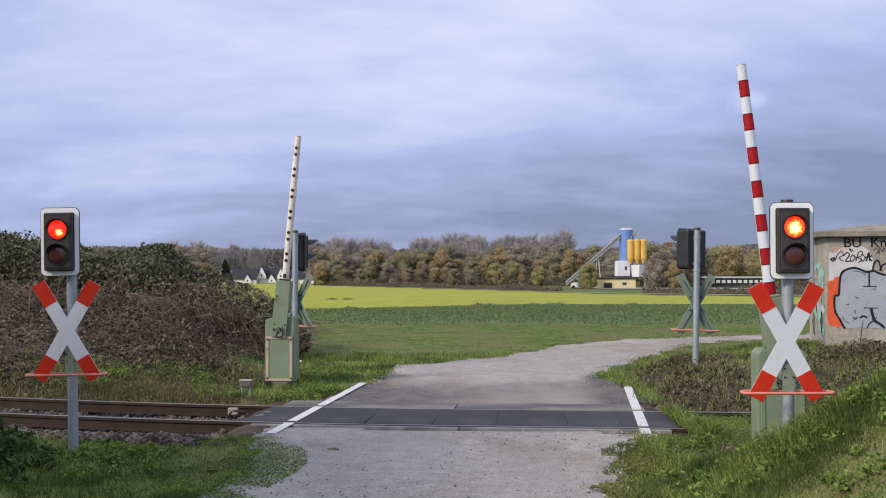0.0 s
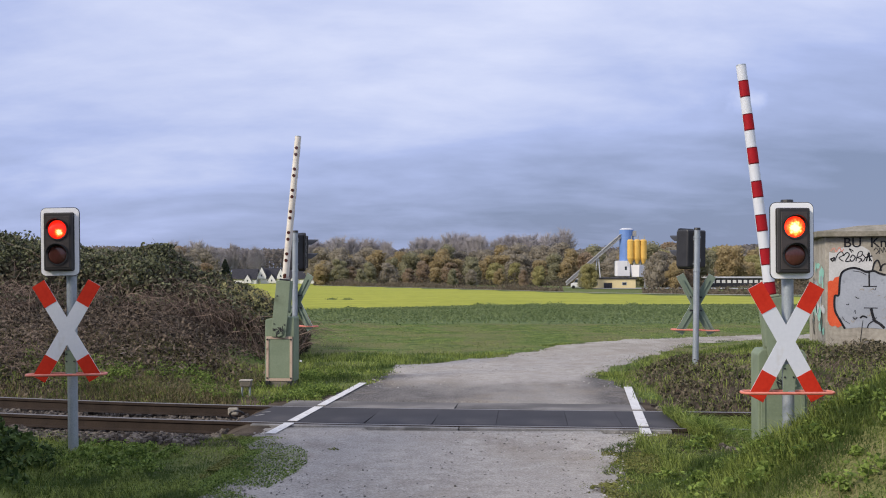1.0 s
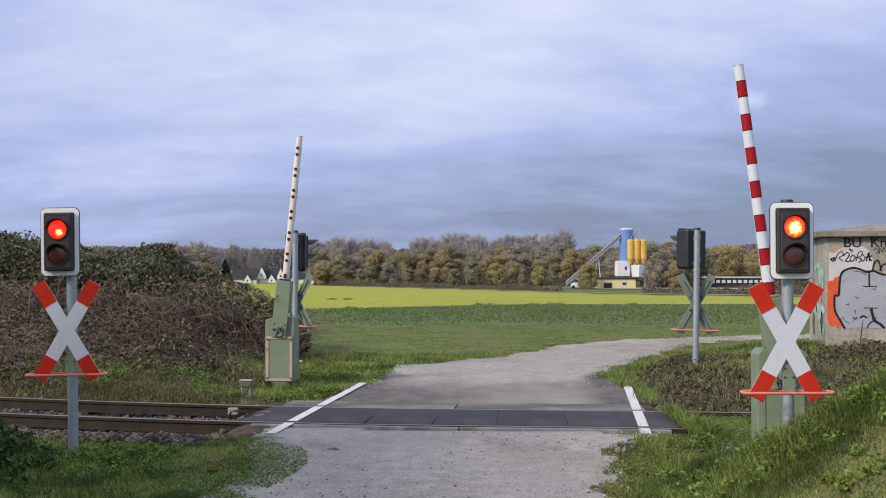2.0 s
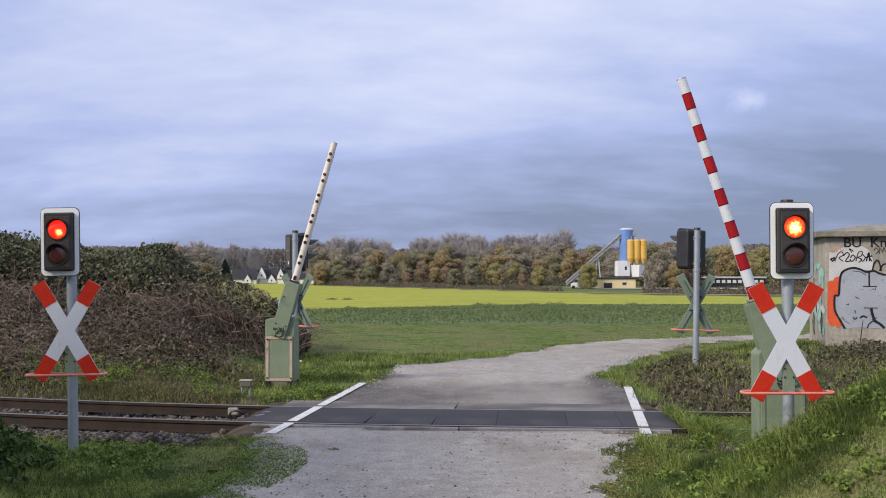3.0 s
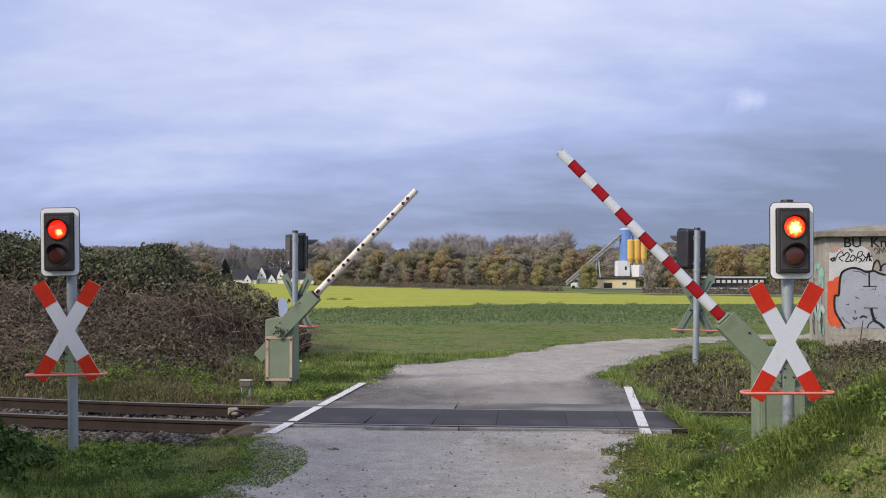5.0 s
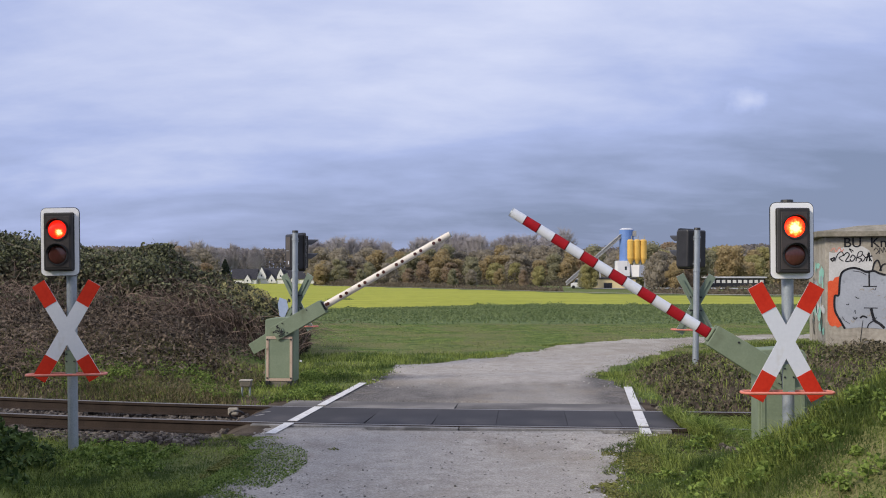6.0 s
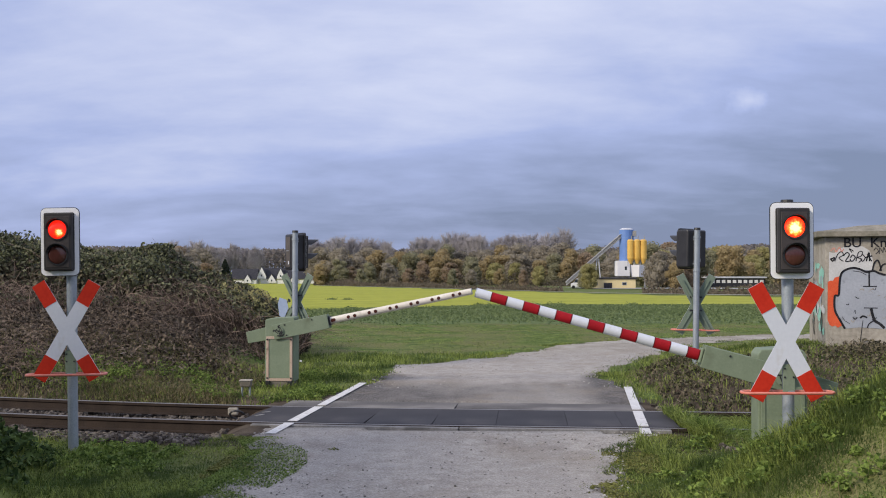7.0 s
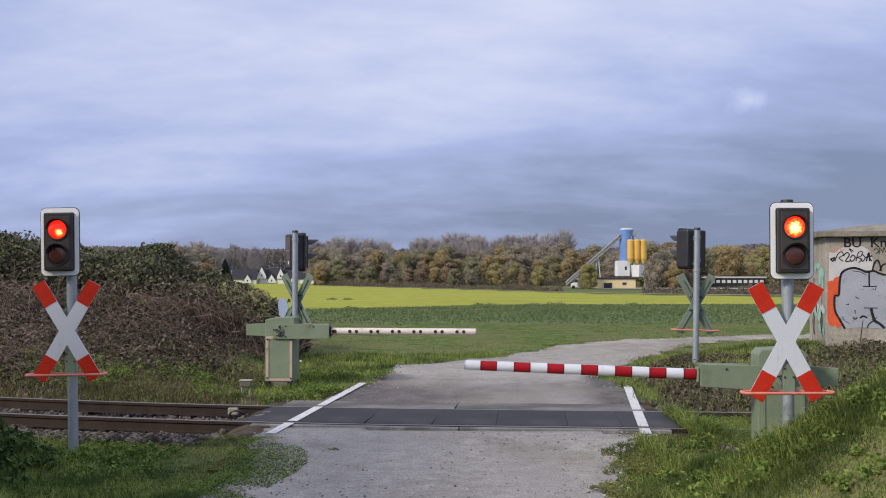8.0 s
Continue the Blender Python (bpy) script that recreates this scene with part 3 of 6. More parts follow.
def make_ballast():
    r = np.random.RandomState(5)
    x = np.concatenate([r.uniform(-9.5, -2.76, 13000), r.uniform(3.06, 8.5, 3000)])
    o = r.uniform(-1.75, 2.25, len(x))
    y = track_y(x) + o
    keep = (np.abs(o) > 0.08) & (np.abs(o - 1.505) > 0.08)
    x, y = x[keep], y[keep]
    z = land(x, y) + 0.02 + r.uniform(0, 0.03, len(x))
    stones("ballast", np.stack([x, y], -1), z, 0.06, M["stone"], "grey-brown crushed stone ballast between the rails", "ballast", 6)


make_ballast()


def make_grit():
    """Loose gravel on the lane, thickest along its edges."""
    r = np.random.RandomState(15)
    n = 26000
    x, y = r.uniform(-2.4, 12, n), np.concatenate([r.uniform(7.5, 12.4, n // 2), r.uniform(17, 31, n - n // 2)])
    inner = in_road(x, y, -0.8)
    keep = in_road(x, y, -0.15) & (r.uniform(0, 1, n) < np.where(inner, 0.20, 0.85))
    x, y = x[keep], y[keep]
    z = 0.0 - 0.008 - 0.01 * np.clip(y - 30, 0, None) + r.uniform(-0.004, 0.006, len(x))
    stones("loose_gravel", np.stack([x, y], -1), z, 0.022, M["chips"], "pale grey gravel chips on the lane", "gravel", 16)


make_grit()


def make_crossing():
    """Flush slabs between and beside the rails, and the painted edge lines."""
    deck = empty("crossing_deck", pose(0, 0, 0), "dark flush slabs of the level crossing", "crossing deck", kind="structure")
    cuts = [-2.54, -1.82, -0.93, -0.08, 0.72, 1.62, 2.3, 3.0]
    for a, c in zip(cuts[:-1], cuts[1:]):
        xm = (a + c) / 2
        y = float(track_y(xm))
        ang = math.atan2(float(track_y(c) - track_y(a)), c - a)
        part("slab", box(c - a - 0.001, 1.36, 0.12, (0, 0, 0), 0.001), M["slab"], deck, "", pose(xm, y + 0.7525, -0.052, 0, 0, math.degrees(ang)))
    for a, c in ((-2.3, 0.2), (0.2, 2.85)):
        xm = (a + c) / 2
        y = float(track_y(xm))
        ang = math.atan2(float(track_y(c) - track_y(a)), c - a)
        part("edge_slab", box(c - a - 0.002, 0.62, 0.12, (0, 0, 0), 0.003), M["apron"], deck, "", pose(xm, y + 1.505 + 0.40, -0.054, 0, 0, math.degrees(ang)))
    for a, c in ((-2.45, 0.2), (0.2, 2.8)):
        xm = (a + c) / 2
        y = float(track_y(xm))
        ang = math.atan2(float(track_y(c) - track_y(a)), c - a)
        part("edge_strip", box(c - a, 0.10, 0.1, (0, 0, 0), 0.006), M["strip"], deck, "pale worn edge strip", pose(xm, y - 0.115, -0.048, 0, 0, math.degrees(ang)))
    # remains of an older marking at the end of the slabs
    old = empty("old_marking", pose(0, 0, 0), "worn remains of a white marking on the slab end", "road marking", kind="structure")
    for x, y, a, ln in ((-2.46, 13.70, -30, 0.16), (-2.42, 13.99, -50, 0.12)):
        part("painted_bar", box(0.05, ln, 0.006, (0, 0, 0)), M["strip"], old, "", pose(x, y, 0.0115, 0, 0, a))
    # edge lines
    for nm, p, q, w in (("left", (-2.06, 12.17), (-1.38, 17.6), 0.125), ("right", (2.42, 12.15), (3.08, 17.0), 0.13)):
        line = empty("edge_line", pose(0, 0, 0), "worn white painted line along the edge of the crossing", "road marking", "edge lines", "structure")
        P, Q = Vector(p), Vector(q)
        L = (Q - P).length
        d = (Q - P) / L
        tn = (float(track_y(P.x)) - P.y) / d.y
        tf = tn + 1.505 / d.y
        for a, c in ((0.0, tn - 0.07), (tn + 0.07, tf - 0.07), (tf + 0.08, tf + 1.1), (tf + 1.13, L - 0.28), (L - 0.26, L)):
            if c - a < 0.05:
                continue
            mid = P + d * (a + c) / 2
            part("painted_bar", box(w, c - a, 0.006, (0, 0, 0)), M["paint"], line, "", pose(mid.x, mid.y, 0.0155 if a < tf + 0.2 and a > 0 else 0.011, 0, 0, -math.degrees(math.atan2(d.x, d.y))))


make_crossing()


# ---- signals ----
def make_signal(m, lit, label, back=False, head_turn=0.0, head_shift=0.0, hot=False, cross_shift=0.0, spread=28.8, head_size=1.0, head_z=2.245, case_w=0.34):
    """A post with a lamp board above a crossbuck. Its face looks along local -y."""
    s = empty("crossing_signal", m, label, "railway signal", "crossing signals")
    tall = 2.65 if back else 2.60
    part("pole", tube((0, 0, -0.5), (0, 0, tall), 0.054, n=20), M["galv"], s, smooth=False)
    part("pole_cap", tube((0, 0, tall - 0.02), (0, 0, tall + 0.02), 0.062, 0.056, 20), M["black"], s, "black plastic cap")
    hd = part("backing_board", prism(rounded(0.396, 0.705, 0.055), 0.02), M["rim_white"], s, "white-rimmed board", pose(head_shift, -0.38 if back else -0.12, head_z, 0, 0, head_turn) @ Matrix.Diagonal((head_size, 1, head_size, 1)))
    part("rim_edge", prism(rounded(0.408, 0.717, 0.06), 0.012), M["black"], hd, "black edge", pose(0, 0.006, 0))
    part("lamp_case", box(0.295, 0.075, 0.60, (0, -0.03, 0), 0.012, seg=2), M["housing"], hd, "dark lamp case")
    inner = prism(rounded(0.305, 0.61, 0.02), 0.012)
    part("case_rim", inner, M["black"], hd, "", pose(0, -0.012, 0))
    part("lamp_panel", box(0.245, 0.012, 0.535, (0, -0.066, -0.002), 0.004), M["panel"], hd, "brown-black panel round the lenses")
    if back:
        part("rear_case", box(case_w, 0.27, 0.66, (0, 0.155, 0), 0.03, seg=3), M["black"], hd, "black rear case")
        part("rear_panel", box(0.20, 0.012, 0.56, (0, 0.294, 0), 0.004), M["rear_lid"], hd, "brown-grey rear lid")
        part("handle", box(0.12, 0.012, 0.014, (0, 0.304, 0.02), 0.003), M["galv"], hd, "thin steel handle")
        part("rear_rim", prism(rounded(0.41, 0.715, 0.055), 0.02), M["black"], hd, "black back of the board", pose(0, 0.019, 0))
        part("sticker", box(0.045, 0.004, 0.06, (-0.05, 0.303, -0.20)), M["white"], hd, "small white sticker")
    else:
        part("rear_case", box(0.28, 0.14, 0.56, (0, 0.09, 0), 0.02, seg=2), M["black"], hd, "black rear case")
    for k, z in enumerate((0.125, -0.135)):
        ring = bmesh.new()
        n = 28
        rr = [(0.112, -0.070), (0.112, -0.085), (0.098, -0.085), (0.098, -0.062)]
        vs = [[ring.verts.new((r * math.cos(2 * math.pi * i / n), y, r * math.sin(2 * math.pi * i / n))) for r, y in rr] for i in range(n)]
        for i in range(n):
            for j in range(3):
                ring.faces.new((vs[i][j], vs[(i + 1) % n][j], vs[(i + 1) % n][j + 1], vs[i][j + 1]))
        bmesh.ops.recalc_face_normals(ring, faces=ring.faces)
        part("lens_ring", ring, M["black"], hd, "", pose(0, 0, z))
        dome = bmesh.new()
        bmesh.ops.create_uvsphere(dome, u_segments=24, v_segments=12, radius=1.0)
        bmesh.ops.scale(dome, vec=(0.098, 0.03, 0.098), verts=dome.verts)
        lens = part("red_lens" if k == 0 else "amber_lens", dome, (M["hot_lens"] if hot else M["lit_lens"]) if (k == 0 and lit) else M["unlit"], hd, "glowing red lens" if k == 0 and lit else "dark unlit lens", pose(0, -0.070, z), smooth=True)
        # hood above the lens
        hood = bmesh.new()
        n = 18
        depth = 0.27 if back else 0.085
        rows = []
        for i in range(n + 1):
            a = radians(5 + 170 * i / n)
            c, sn = math.cos(a), math.sin(a)
            out = depth * (0.25 + 0.75 * sn)
            rows.append([hood.verts.new((r * c, y, r * sn)) for r, y in ((0.114, -0.06), (0.116, -0.06 - out), (0.110, -0.06 - out), (0.108, -0.06))])
        for i in range(n):
            for j in range(3):
                hood.faces.new((rows[i][j], rows[i + 1][j], rows[i + 1][j + 1], rows[i][j + 1]))
        bmesh.ops.recalc_face_normals(hood, faces=hood.faces)
        part("hood", hood, M["black"], hd, "black lamp hood", pose(0, 0, z))
    if back:
        for z in (2.02, 2.46):
            part("head_arm", tube((0, 0, z), (head_shift, -0.36, z), 0.018, n=8), M["galv"], s, "steel arm holding the lamp case")
    for z in (1.90, 2.50):
        part("clamp", tube((0, 0, z - 0.018), (0, 0, z + 0.018), 0.063, n=18), M["galv"], s, "steel clamp")
    # crossbuck: one flat sheet cut to a cross
    an = radians(spread)

    def cross(hw, hl):
        si, co = math.sin(an), math.cos(an)
        arms = [(si, co), (si, -co), (-si, -co), (-si, co)]
        inner = [(hw / co, 0), (0, -hw / si), (-hw / co, 0), (0, hw / si)]
        pts = []
        for (dx, dz), q in zip(arms, inner):
            tip = [(dx * hl + e * dz * hw, dz * hl - e * dx * hw) for e in (-1, 1)]
            pts += tip + [q]
        return pts

    y = -0.092
    sheet = part("crossbuck_board", prism(cross(0.075, 0.6), 0.008), M["white"], s, "white cross with red ends", pose(cross_shift, y, 1.29))
    for sg in (-1, 1):
        for e in (-1, 1):
            part("red_end", box(0.151, 0.004, 0.265, (0, -0.0025, e * 0.4677)), M["red"], sheet, "red painted end", pose(0, 0, 0, 0, sg * spread, 0))
        part("stiffener", box(0.02, 0.02, 1.0, (0.0, 0.024 + 0.021 * (sg > 0), 0)), M["backgreen"], sheet, "", pose(0, 0, 0, 0, sg * spread, 0))
    part("board_back", prism(cross(0.074, 0.598), 0.004), M["backgreen"], sheet, "grey-green back", pose(0, 0.0085, 0))
    for z in (1.18, 1.42):
        part("bracket", box(0.22, 0.035, 0.03, (0, -0.062, z), 0.004), M["black"], s, "dark mounting bracket")
    if not back:
        plate = part("mounting_plate", box(0.115, 0.012, 0.26, (cross_shift + 0.03, -0.066, 0.95), 0.003), M["green"], s, "pale green bolted plate")
        for bx in (-0.04, 0.04):
            for bz in (0.0, 0.08):
                part("bolt", tube((cross_shift + 0.03 + bx, -0.080, 0.96 + bz), (cross_shift + 0.03 + bx, -0.070, 0.96 + bz), 0.009, n=8), M["black"], plate)
    # guard hoop
    hoop = bmesh.new()
    pts = []
    for c, a0 in ((0.37, -90), (-0.37, 90)):
        for i in range(11):
            a = radians(a0 + 180 * i / 10)
            pts.append(Vector((c + 0.055 * math.cos(a), 0.055 * math.sin(a) * 1.6 - 0.11, 0)))
    n = len(pts)
    rings = []
    for i, p in enumerate(pts):
        t = (pts[(i + 1) % n] - pts[i - 1]).normalized()
        sd = Vector((t.y, -t.x, 0))
        rings.append([hoop.verts.new(p + 0.0135 * (math.cos(2 * math.pi * j / 8) * sd + math.sin(2 * math.pi * j / 8) * Vector((0, 0, 1)))) for j in range(8)])
    for i in range(n):
        for j in range(8):
            hoop.faces.new((rings[i][j], rings[(i + 1) % n][j], rings[(i + 1) % n][(j + 1) % 8], rings[i][(j + 1) % 8]))
    part("guard_hoop", hoop, M["rod"], s, "faded red steel hoop", pose(cross_shift, 0, 0.825), smooth=True)
    part("hoop_arm", box(0.05, 0.10, 0.02, (0, -0.06, 0.825)), M["galv"], s)
    return s


make_signal(pose(-4.02, 11.1, 0.01, 0, -0.95, 0), True, "crossing signal with red lamp lit and white-and-red crossbuck, beside the ballast", head_shift=-0.08, cross_shift=-0.025, spread=30.5, head_size=1.035, head_z=2.255)
make_signal(pose(3.24, 9.57, 0.0, 0, 0, 0), True, "crossing signal with bright red lamp and crossbuck on a grassy bank", head_shift=0.004, hot=True, cross_shift=-0.045, head_z=2.232)
make_signal(pose(4.53, 18.3, 0.05, 0, -1.0, 172), False, "crossing signal seen from behind with a dark crossbuck back", back=True, head_turn=44, head_shift=0.18, case_w=0.48, head_size=1.04, head_z=2.295)
make_signal(pose(-2.85, 19.6, 0.05, 0, 0, 160), False, "crossing signal turned away behind a barrier post", back=True, head_turn=-40, head_shift=0.05, head_size=1.05, head_z=2.26)


# ---- barriers ----
def make_barrier(m, side, label, show_bolts, reach):
    """A post with a swinging boom. side: -1 where the boom reaches to local -x, +1 to +x. The pivot is at z = 0.9."""
    s = empty("boom_barrier", m, label, "barrier", "crossing barriers")
    part("plinth", box(0.46, 0.40, 0.34, (0, 0.18, -0.12), 0.02), M["plinth"], s, "dirty concrete foot")
    w = 0.255
    outline = [(-w, 0.0), (w, 0.0), (w, 1.11), (w - 0.04, 1.165), (0, 1.18), (-w + 0.04, 1.165), (-w, 1.11)]
    if show_bolts:
        outline = [(-w, 0.0), (w, 0.0), (w, 1.09), (w - 0.03, 1.105), (-w + 0.13, 1.085), (-w + 0.02, 1.065), (-w, 1.04)]
    part("post_body", prism([(x, z + 0.04) for x, z in outline], 0.36, bevel=0.012), M["green"], s)
    part("door_panel", box(0.40, 0.012, 0.68, (0, -0.006, 0.44), 0.004), M["green"], s)
    fr = bmesh.new()
    for a in (-1, 1):
        box(0.045, 0.024, 0.76, (a * 0.205, -0.012, 0.43), 0.004, fr)
        box(0.455, 0.022, 0.045, (0, -0.0125, 0.43 + a * 0.358), 0.004, fr)
    part("door_frame", fr, M["beige"] if show_bolts else M["green"], s, "faded frame round the door panel")
    for a in (-1, 1):
        for c in (0.10, 0.76):
            part("bolt", tube((a * 0.205, -0.036, c), (a * 0.205, -0.022, c), 0.016, n=8), M["black"], s, "dark bolt head")
    for a in (-1, 1):
        part("foot", box(0.07, 0.06, 0.07, (a * 0.19, -0.045, 0.02), 0.006), M["black"], s, "dark steel foot")
    part("pivot_hub", tube((0, -0.040, 0.9), (0, 0.43, 0.9), 0.06, n=18), M["green"], s)
    # the swinging arm, with its origin on the pivot and the boom along +x * side
    arm = new("boom_arm")
    arm.parent = s
    arm.matrix_basis = pose(0, 0, 0.9)
    arm["label"] = "green arm carrying the boom"
    for y in (-0.06, 0.13, 0.40):
        if y == 0.13:
            out = [(0.87, -0.12), (0.87, 0.12), (0.32, 0.13), (0.32, -0.13)]
        elif y < 0:
            out = [(0.87, -0.12), (0.87, 0.12), (0.30, 0.13), (-0.10, 0.125), (-0.10, -0.125), (0.30, -0.13)]
        else:
            out = [(0.12, -0.125), (0.12, 0.125), (-0.05, 0.125), (-0.70, 0.10), (-0.70, -0.10), (-0.05, -0.125)]
        out = [(x * side, z) for x, z in out]
        pl = part("arm_plate", prism(out, 0.03, bevel=0.006), M["green"], arm, "pale green steel plate", pose(0, y, 0))
        if y == 0.13:
            continue
        fy = -0.004 if y < 0 else 0.034
        if y < 0:
            rs = random.Random(3)
            part("boss", tube((0, -0.022, 0), (0, 0, 0), 0.085, n=20), M["green"], pl, "round boss on the pivot")
            loops = []
            for q in range(13):
                a0, z0 = rs.uniform(-0.075, 0.06), rs.uniform(-0.07, 0.065)
                loops.append([(a0, z0), (a0 + rs.uniform(-0.04, 0.05), z0 + rs.uniform(-0.045, 0.05)), (a0 + rs.uniform(-0.03, 0.06), z0 + rs.uniform(-0.04, 0.04))])
            for q, pts in enumerate(loops):
                part("scrawl", ribbon(pts, 0.013, -0.025 - 0.0004 * q), M["black"], pl, "black scrawl")
        for x, z in ((0.6, 0.08), (0.12, 0.09), (0.12, -0.09)) if y < 0 else ((-0.6, 0.06), (-0.6, -0.06), (0.08, 0.09), (0.08, -0.09)):
            part("bolt", tube((x * side, fy - 0.008, z), (x * side, fy + 0.008, z), 0.012, n=8), M["black"], pl)
    for q in (-1, 1):
        part("arm_cover", box(0.50, 0.158, 0.012, (0.60 * side, 0.0505, q * 0.112), 0.003), M["green"], arm, "folded steel cover between the plates")
    part("end_block", box(0.04, 0.158, 0.21, (0.84 * side, 0.0505, 0), 0.006), M["green"], arm)
    part("counterweight", box(0.16, 0.10, 0.16, (-0.60 * side, 0.47, 0), 0.012), M["green"], arm, "steel counterweight")
    part("rim", box(0.03, 0.15, 0.16, (0.885 * side, 0.055, 0), 0.008), M["green"] if not show_bolts else M["black"], arm, "collar at the foot of the boom")
    L0, L1 = 0.88, reach
    yb = 0.06
    boom = part("boom", tube((L0 * side, yb, 0), (L1 * side, yb, 0), 0.060, 0.053, n=24), M["cream"] if show_bolts else M["white"], arm, "white tube", smooth=False)
    part("end_cap", tube((L1 * side, yb, 0), ((L1 + 0.012) * side, yb, 0), 0.0545, 0.050, n=24), M["galv"], boom, "grey end cap")
    facing = 1 if show_bolts else -1

    def foil(a, c, half, lift):
        """A strip of foil bent round the tube from a to c."""
        sh = bmesh.new()
        n = 12
        grid = []
        for i in range(n + 1):
            an = radians(half * (2 * i / n - 1))
            for xx in (a, c):
                r = 0.060 + lift - 0.0075 * (xx - L0) / (L1 - L0)
                grid.append(sh.verts.new((xx * side, yb + facing * r * math.cos(an), r * math.sin(an))))
        for i in range(n):
            sh.faces.new((grid[2 * i], grid[2 * i + 1], grid[2 * i + 3], grid[2 * i + 2]))
        bmesh.ops.recalc_face_normals(sh, faces=sh.faces)
        return sh

    x = L1 - 0.165
    while x > L0 + 0.1:
        a, c = x, max(x - 0.183, L0 + 0.02)
        part("red_stripe", foil(a, c, 74, 0.0025), M["foil_edge"], boom, "dark edge of a reflective stripe", smooth=True)
        part("red_stripe", foil(a - 0.012, c + 0.012, 64, 0.0045), M["dark_red"], boom, "dark red reflective stripe", smooth=True)
        if show_bolts:
            for xx in (a - 0.035, c + 0.035):
                r = 0.060 - 0.008 * (xx - L0) / (L1 - L0)
                part("bolt_hole", tube((xx * side, yb - r - 0.004, 0), (xx * side, yb - r + 0.012, 0), 0.029, n=14), M["unlit"], boom, "dark round recess")
        x -= 0.366
    return s, arm


barrier_r, arm_r = make_barrier(pose(3.63, 10.9, -0.10, 0, 0, -5), -1, "pale green barrier post with red-and-white boom on the bank", False, 3.40)
barrier_l, arm_l = make_barrier(pose(-2.80, 17.45, 0.01, 0, 0, -5), 1, "pale green barrier post with white boom beside the lane", True, 3.36)


# ---- growing things: helpers ----
def blades(name, x, y, z, h, w, material, lean=0.5, seed=1, parent=None):
    """Bent grass blades of three corners and a tip each."""
    r = np.random.RandomState(seed)
    n = len(x)
    h = r.uniform(h[0], h[1], n) * r.uniform(0.6, 1.0, n)
    a, b = r.uniform(0, 6.283, n), r.uniform(0, 6.283, n)
    ln = r.uniform(0.1, 1.0, n) * lean * h
    sx, sy = np.cos(a) * w * 0.5, np.sin(a) * w * 0.5
    lx, ly = np.cos(b) * ln, np.sin(b) * ln
    p0 = np.stack([x - sx, y - sy, z], -1)
    p1 = np.stack([x + sx, y + sy, z], -1)
    q0 = np.stack([x + 0.35 * lx - sx * .8, y + 0.35 * ly - sy * .8, z + 0.6 * h], -1)
    q1 = np.stack([x + 0.35 * lx + sx * .8, y + 0.35 * ly + sy * .8, z + 0.6 * h], -1)
    t = np.stack([x + lx, y + ly, z + h * (1 - 0.25 * lean)], -1)
    v = np.stack([p0, p1, q1, q0, t], 1).reshape(-1, 3)
    k = 5 * np.arange(n)
    f = [(int(i), int(i) + 1, int(i) + 2, int(i) + 3) for i in k] + [(int(i) + 3, int(i) + 2, int(i) + 4) for i in k]
    return raw(name, v.tolist(), f, material, parent)


def leaf_cloud(name, c, size, material, parent=None, seed=1, flat=0.0, long=1.5):
    """Leaves: kite-shaped, folded a little, turned every way. c: n x 3 places."""
    r = np.random.RandomState(seed)
    n = len(c)
    u = r.normal(size=(n, 3))
    u[:, 2] *= (1 - flat)
    u /= np.linalg.norm(u, axis=1)[:, None]
    w = r.normal(size=(n, 3))
    w[:, 2] *= (1 - flat)
    w -= (w * u).sum(1)[:, None] * u
    w /= np.linalg.norm(w, axis=1)[:, None]
    s = (r.uniform(size[0], size[1], n))[:, None]
    nn = np.cross(u, w) * s * 0.12
    v = np.stack([c - u * s * 0.5 * long, c + w * s * 0.5 + nn, c + u * s * 0.5 * long, c - w * s * 0.5 + nn], 1).reshape(-1, 3)
    k = 4 * np.arange(n)
    f = np.stack([k, k + 1, k + 2, k + 3], -1).tolist()
    return raw(name, v.tolist(), f, material, parent)


def canes(name, p, q, sag, r0, material, parent=None, seed=1, seg=5):
    """Thin three-sided stems from p to q that arch by sag."""
    rs = np.random.RandomState(seed)
    n = len(p)
    tt = np.linspace(0, 1, seg + 1)
    pts = p[:, None] * (1 - tt)[None, :, None] + q[:, None] * tt[None, :, None]
    pts[..., 2] += sag[:, None] * 4 * (tt * (1 - tt))[None]
    pts += rs.normal(0, 0.03, pts.shape) * np.linalg.norm(q - p, axis=1)[:, None, None] * 0.6
    rad = (r0 * (1 - 0.7 * tt))[None, :, None]
    offs = np.array([(1, 0, 0), (-0.5, 0.6, 0.6), (-0.5, -0.6, -0.6)], float)
    v = pts[:, :, None] + offs[None, None] * rad[..., None]
    m = (seg + 1) * 3
    base = []
    for s in range(seg):
        for j in range(3):
            base.append((s * 3 + j, s * 3 + (j + 1) % 3, s * 3 + 3 + (j + 1) % 3, s * 3 + 3 + j))
    f = (np.array(base)[None] + m * np.arange(n)[:, None, None]).reshape(-1, 4)
    return raw(name, v.reshape(-1, 3).tolist(), f.tolist(), material, parent)


# ---- trees ----
def leaf_mat(name, lo, hi):
    return surface(name, lo, hi, 0.25, 2.0, (0.6, 0.85), 0, island=0.3, thin=0.4)


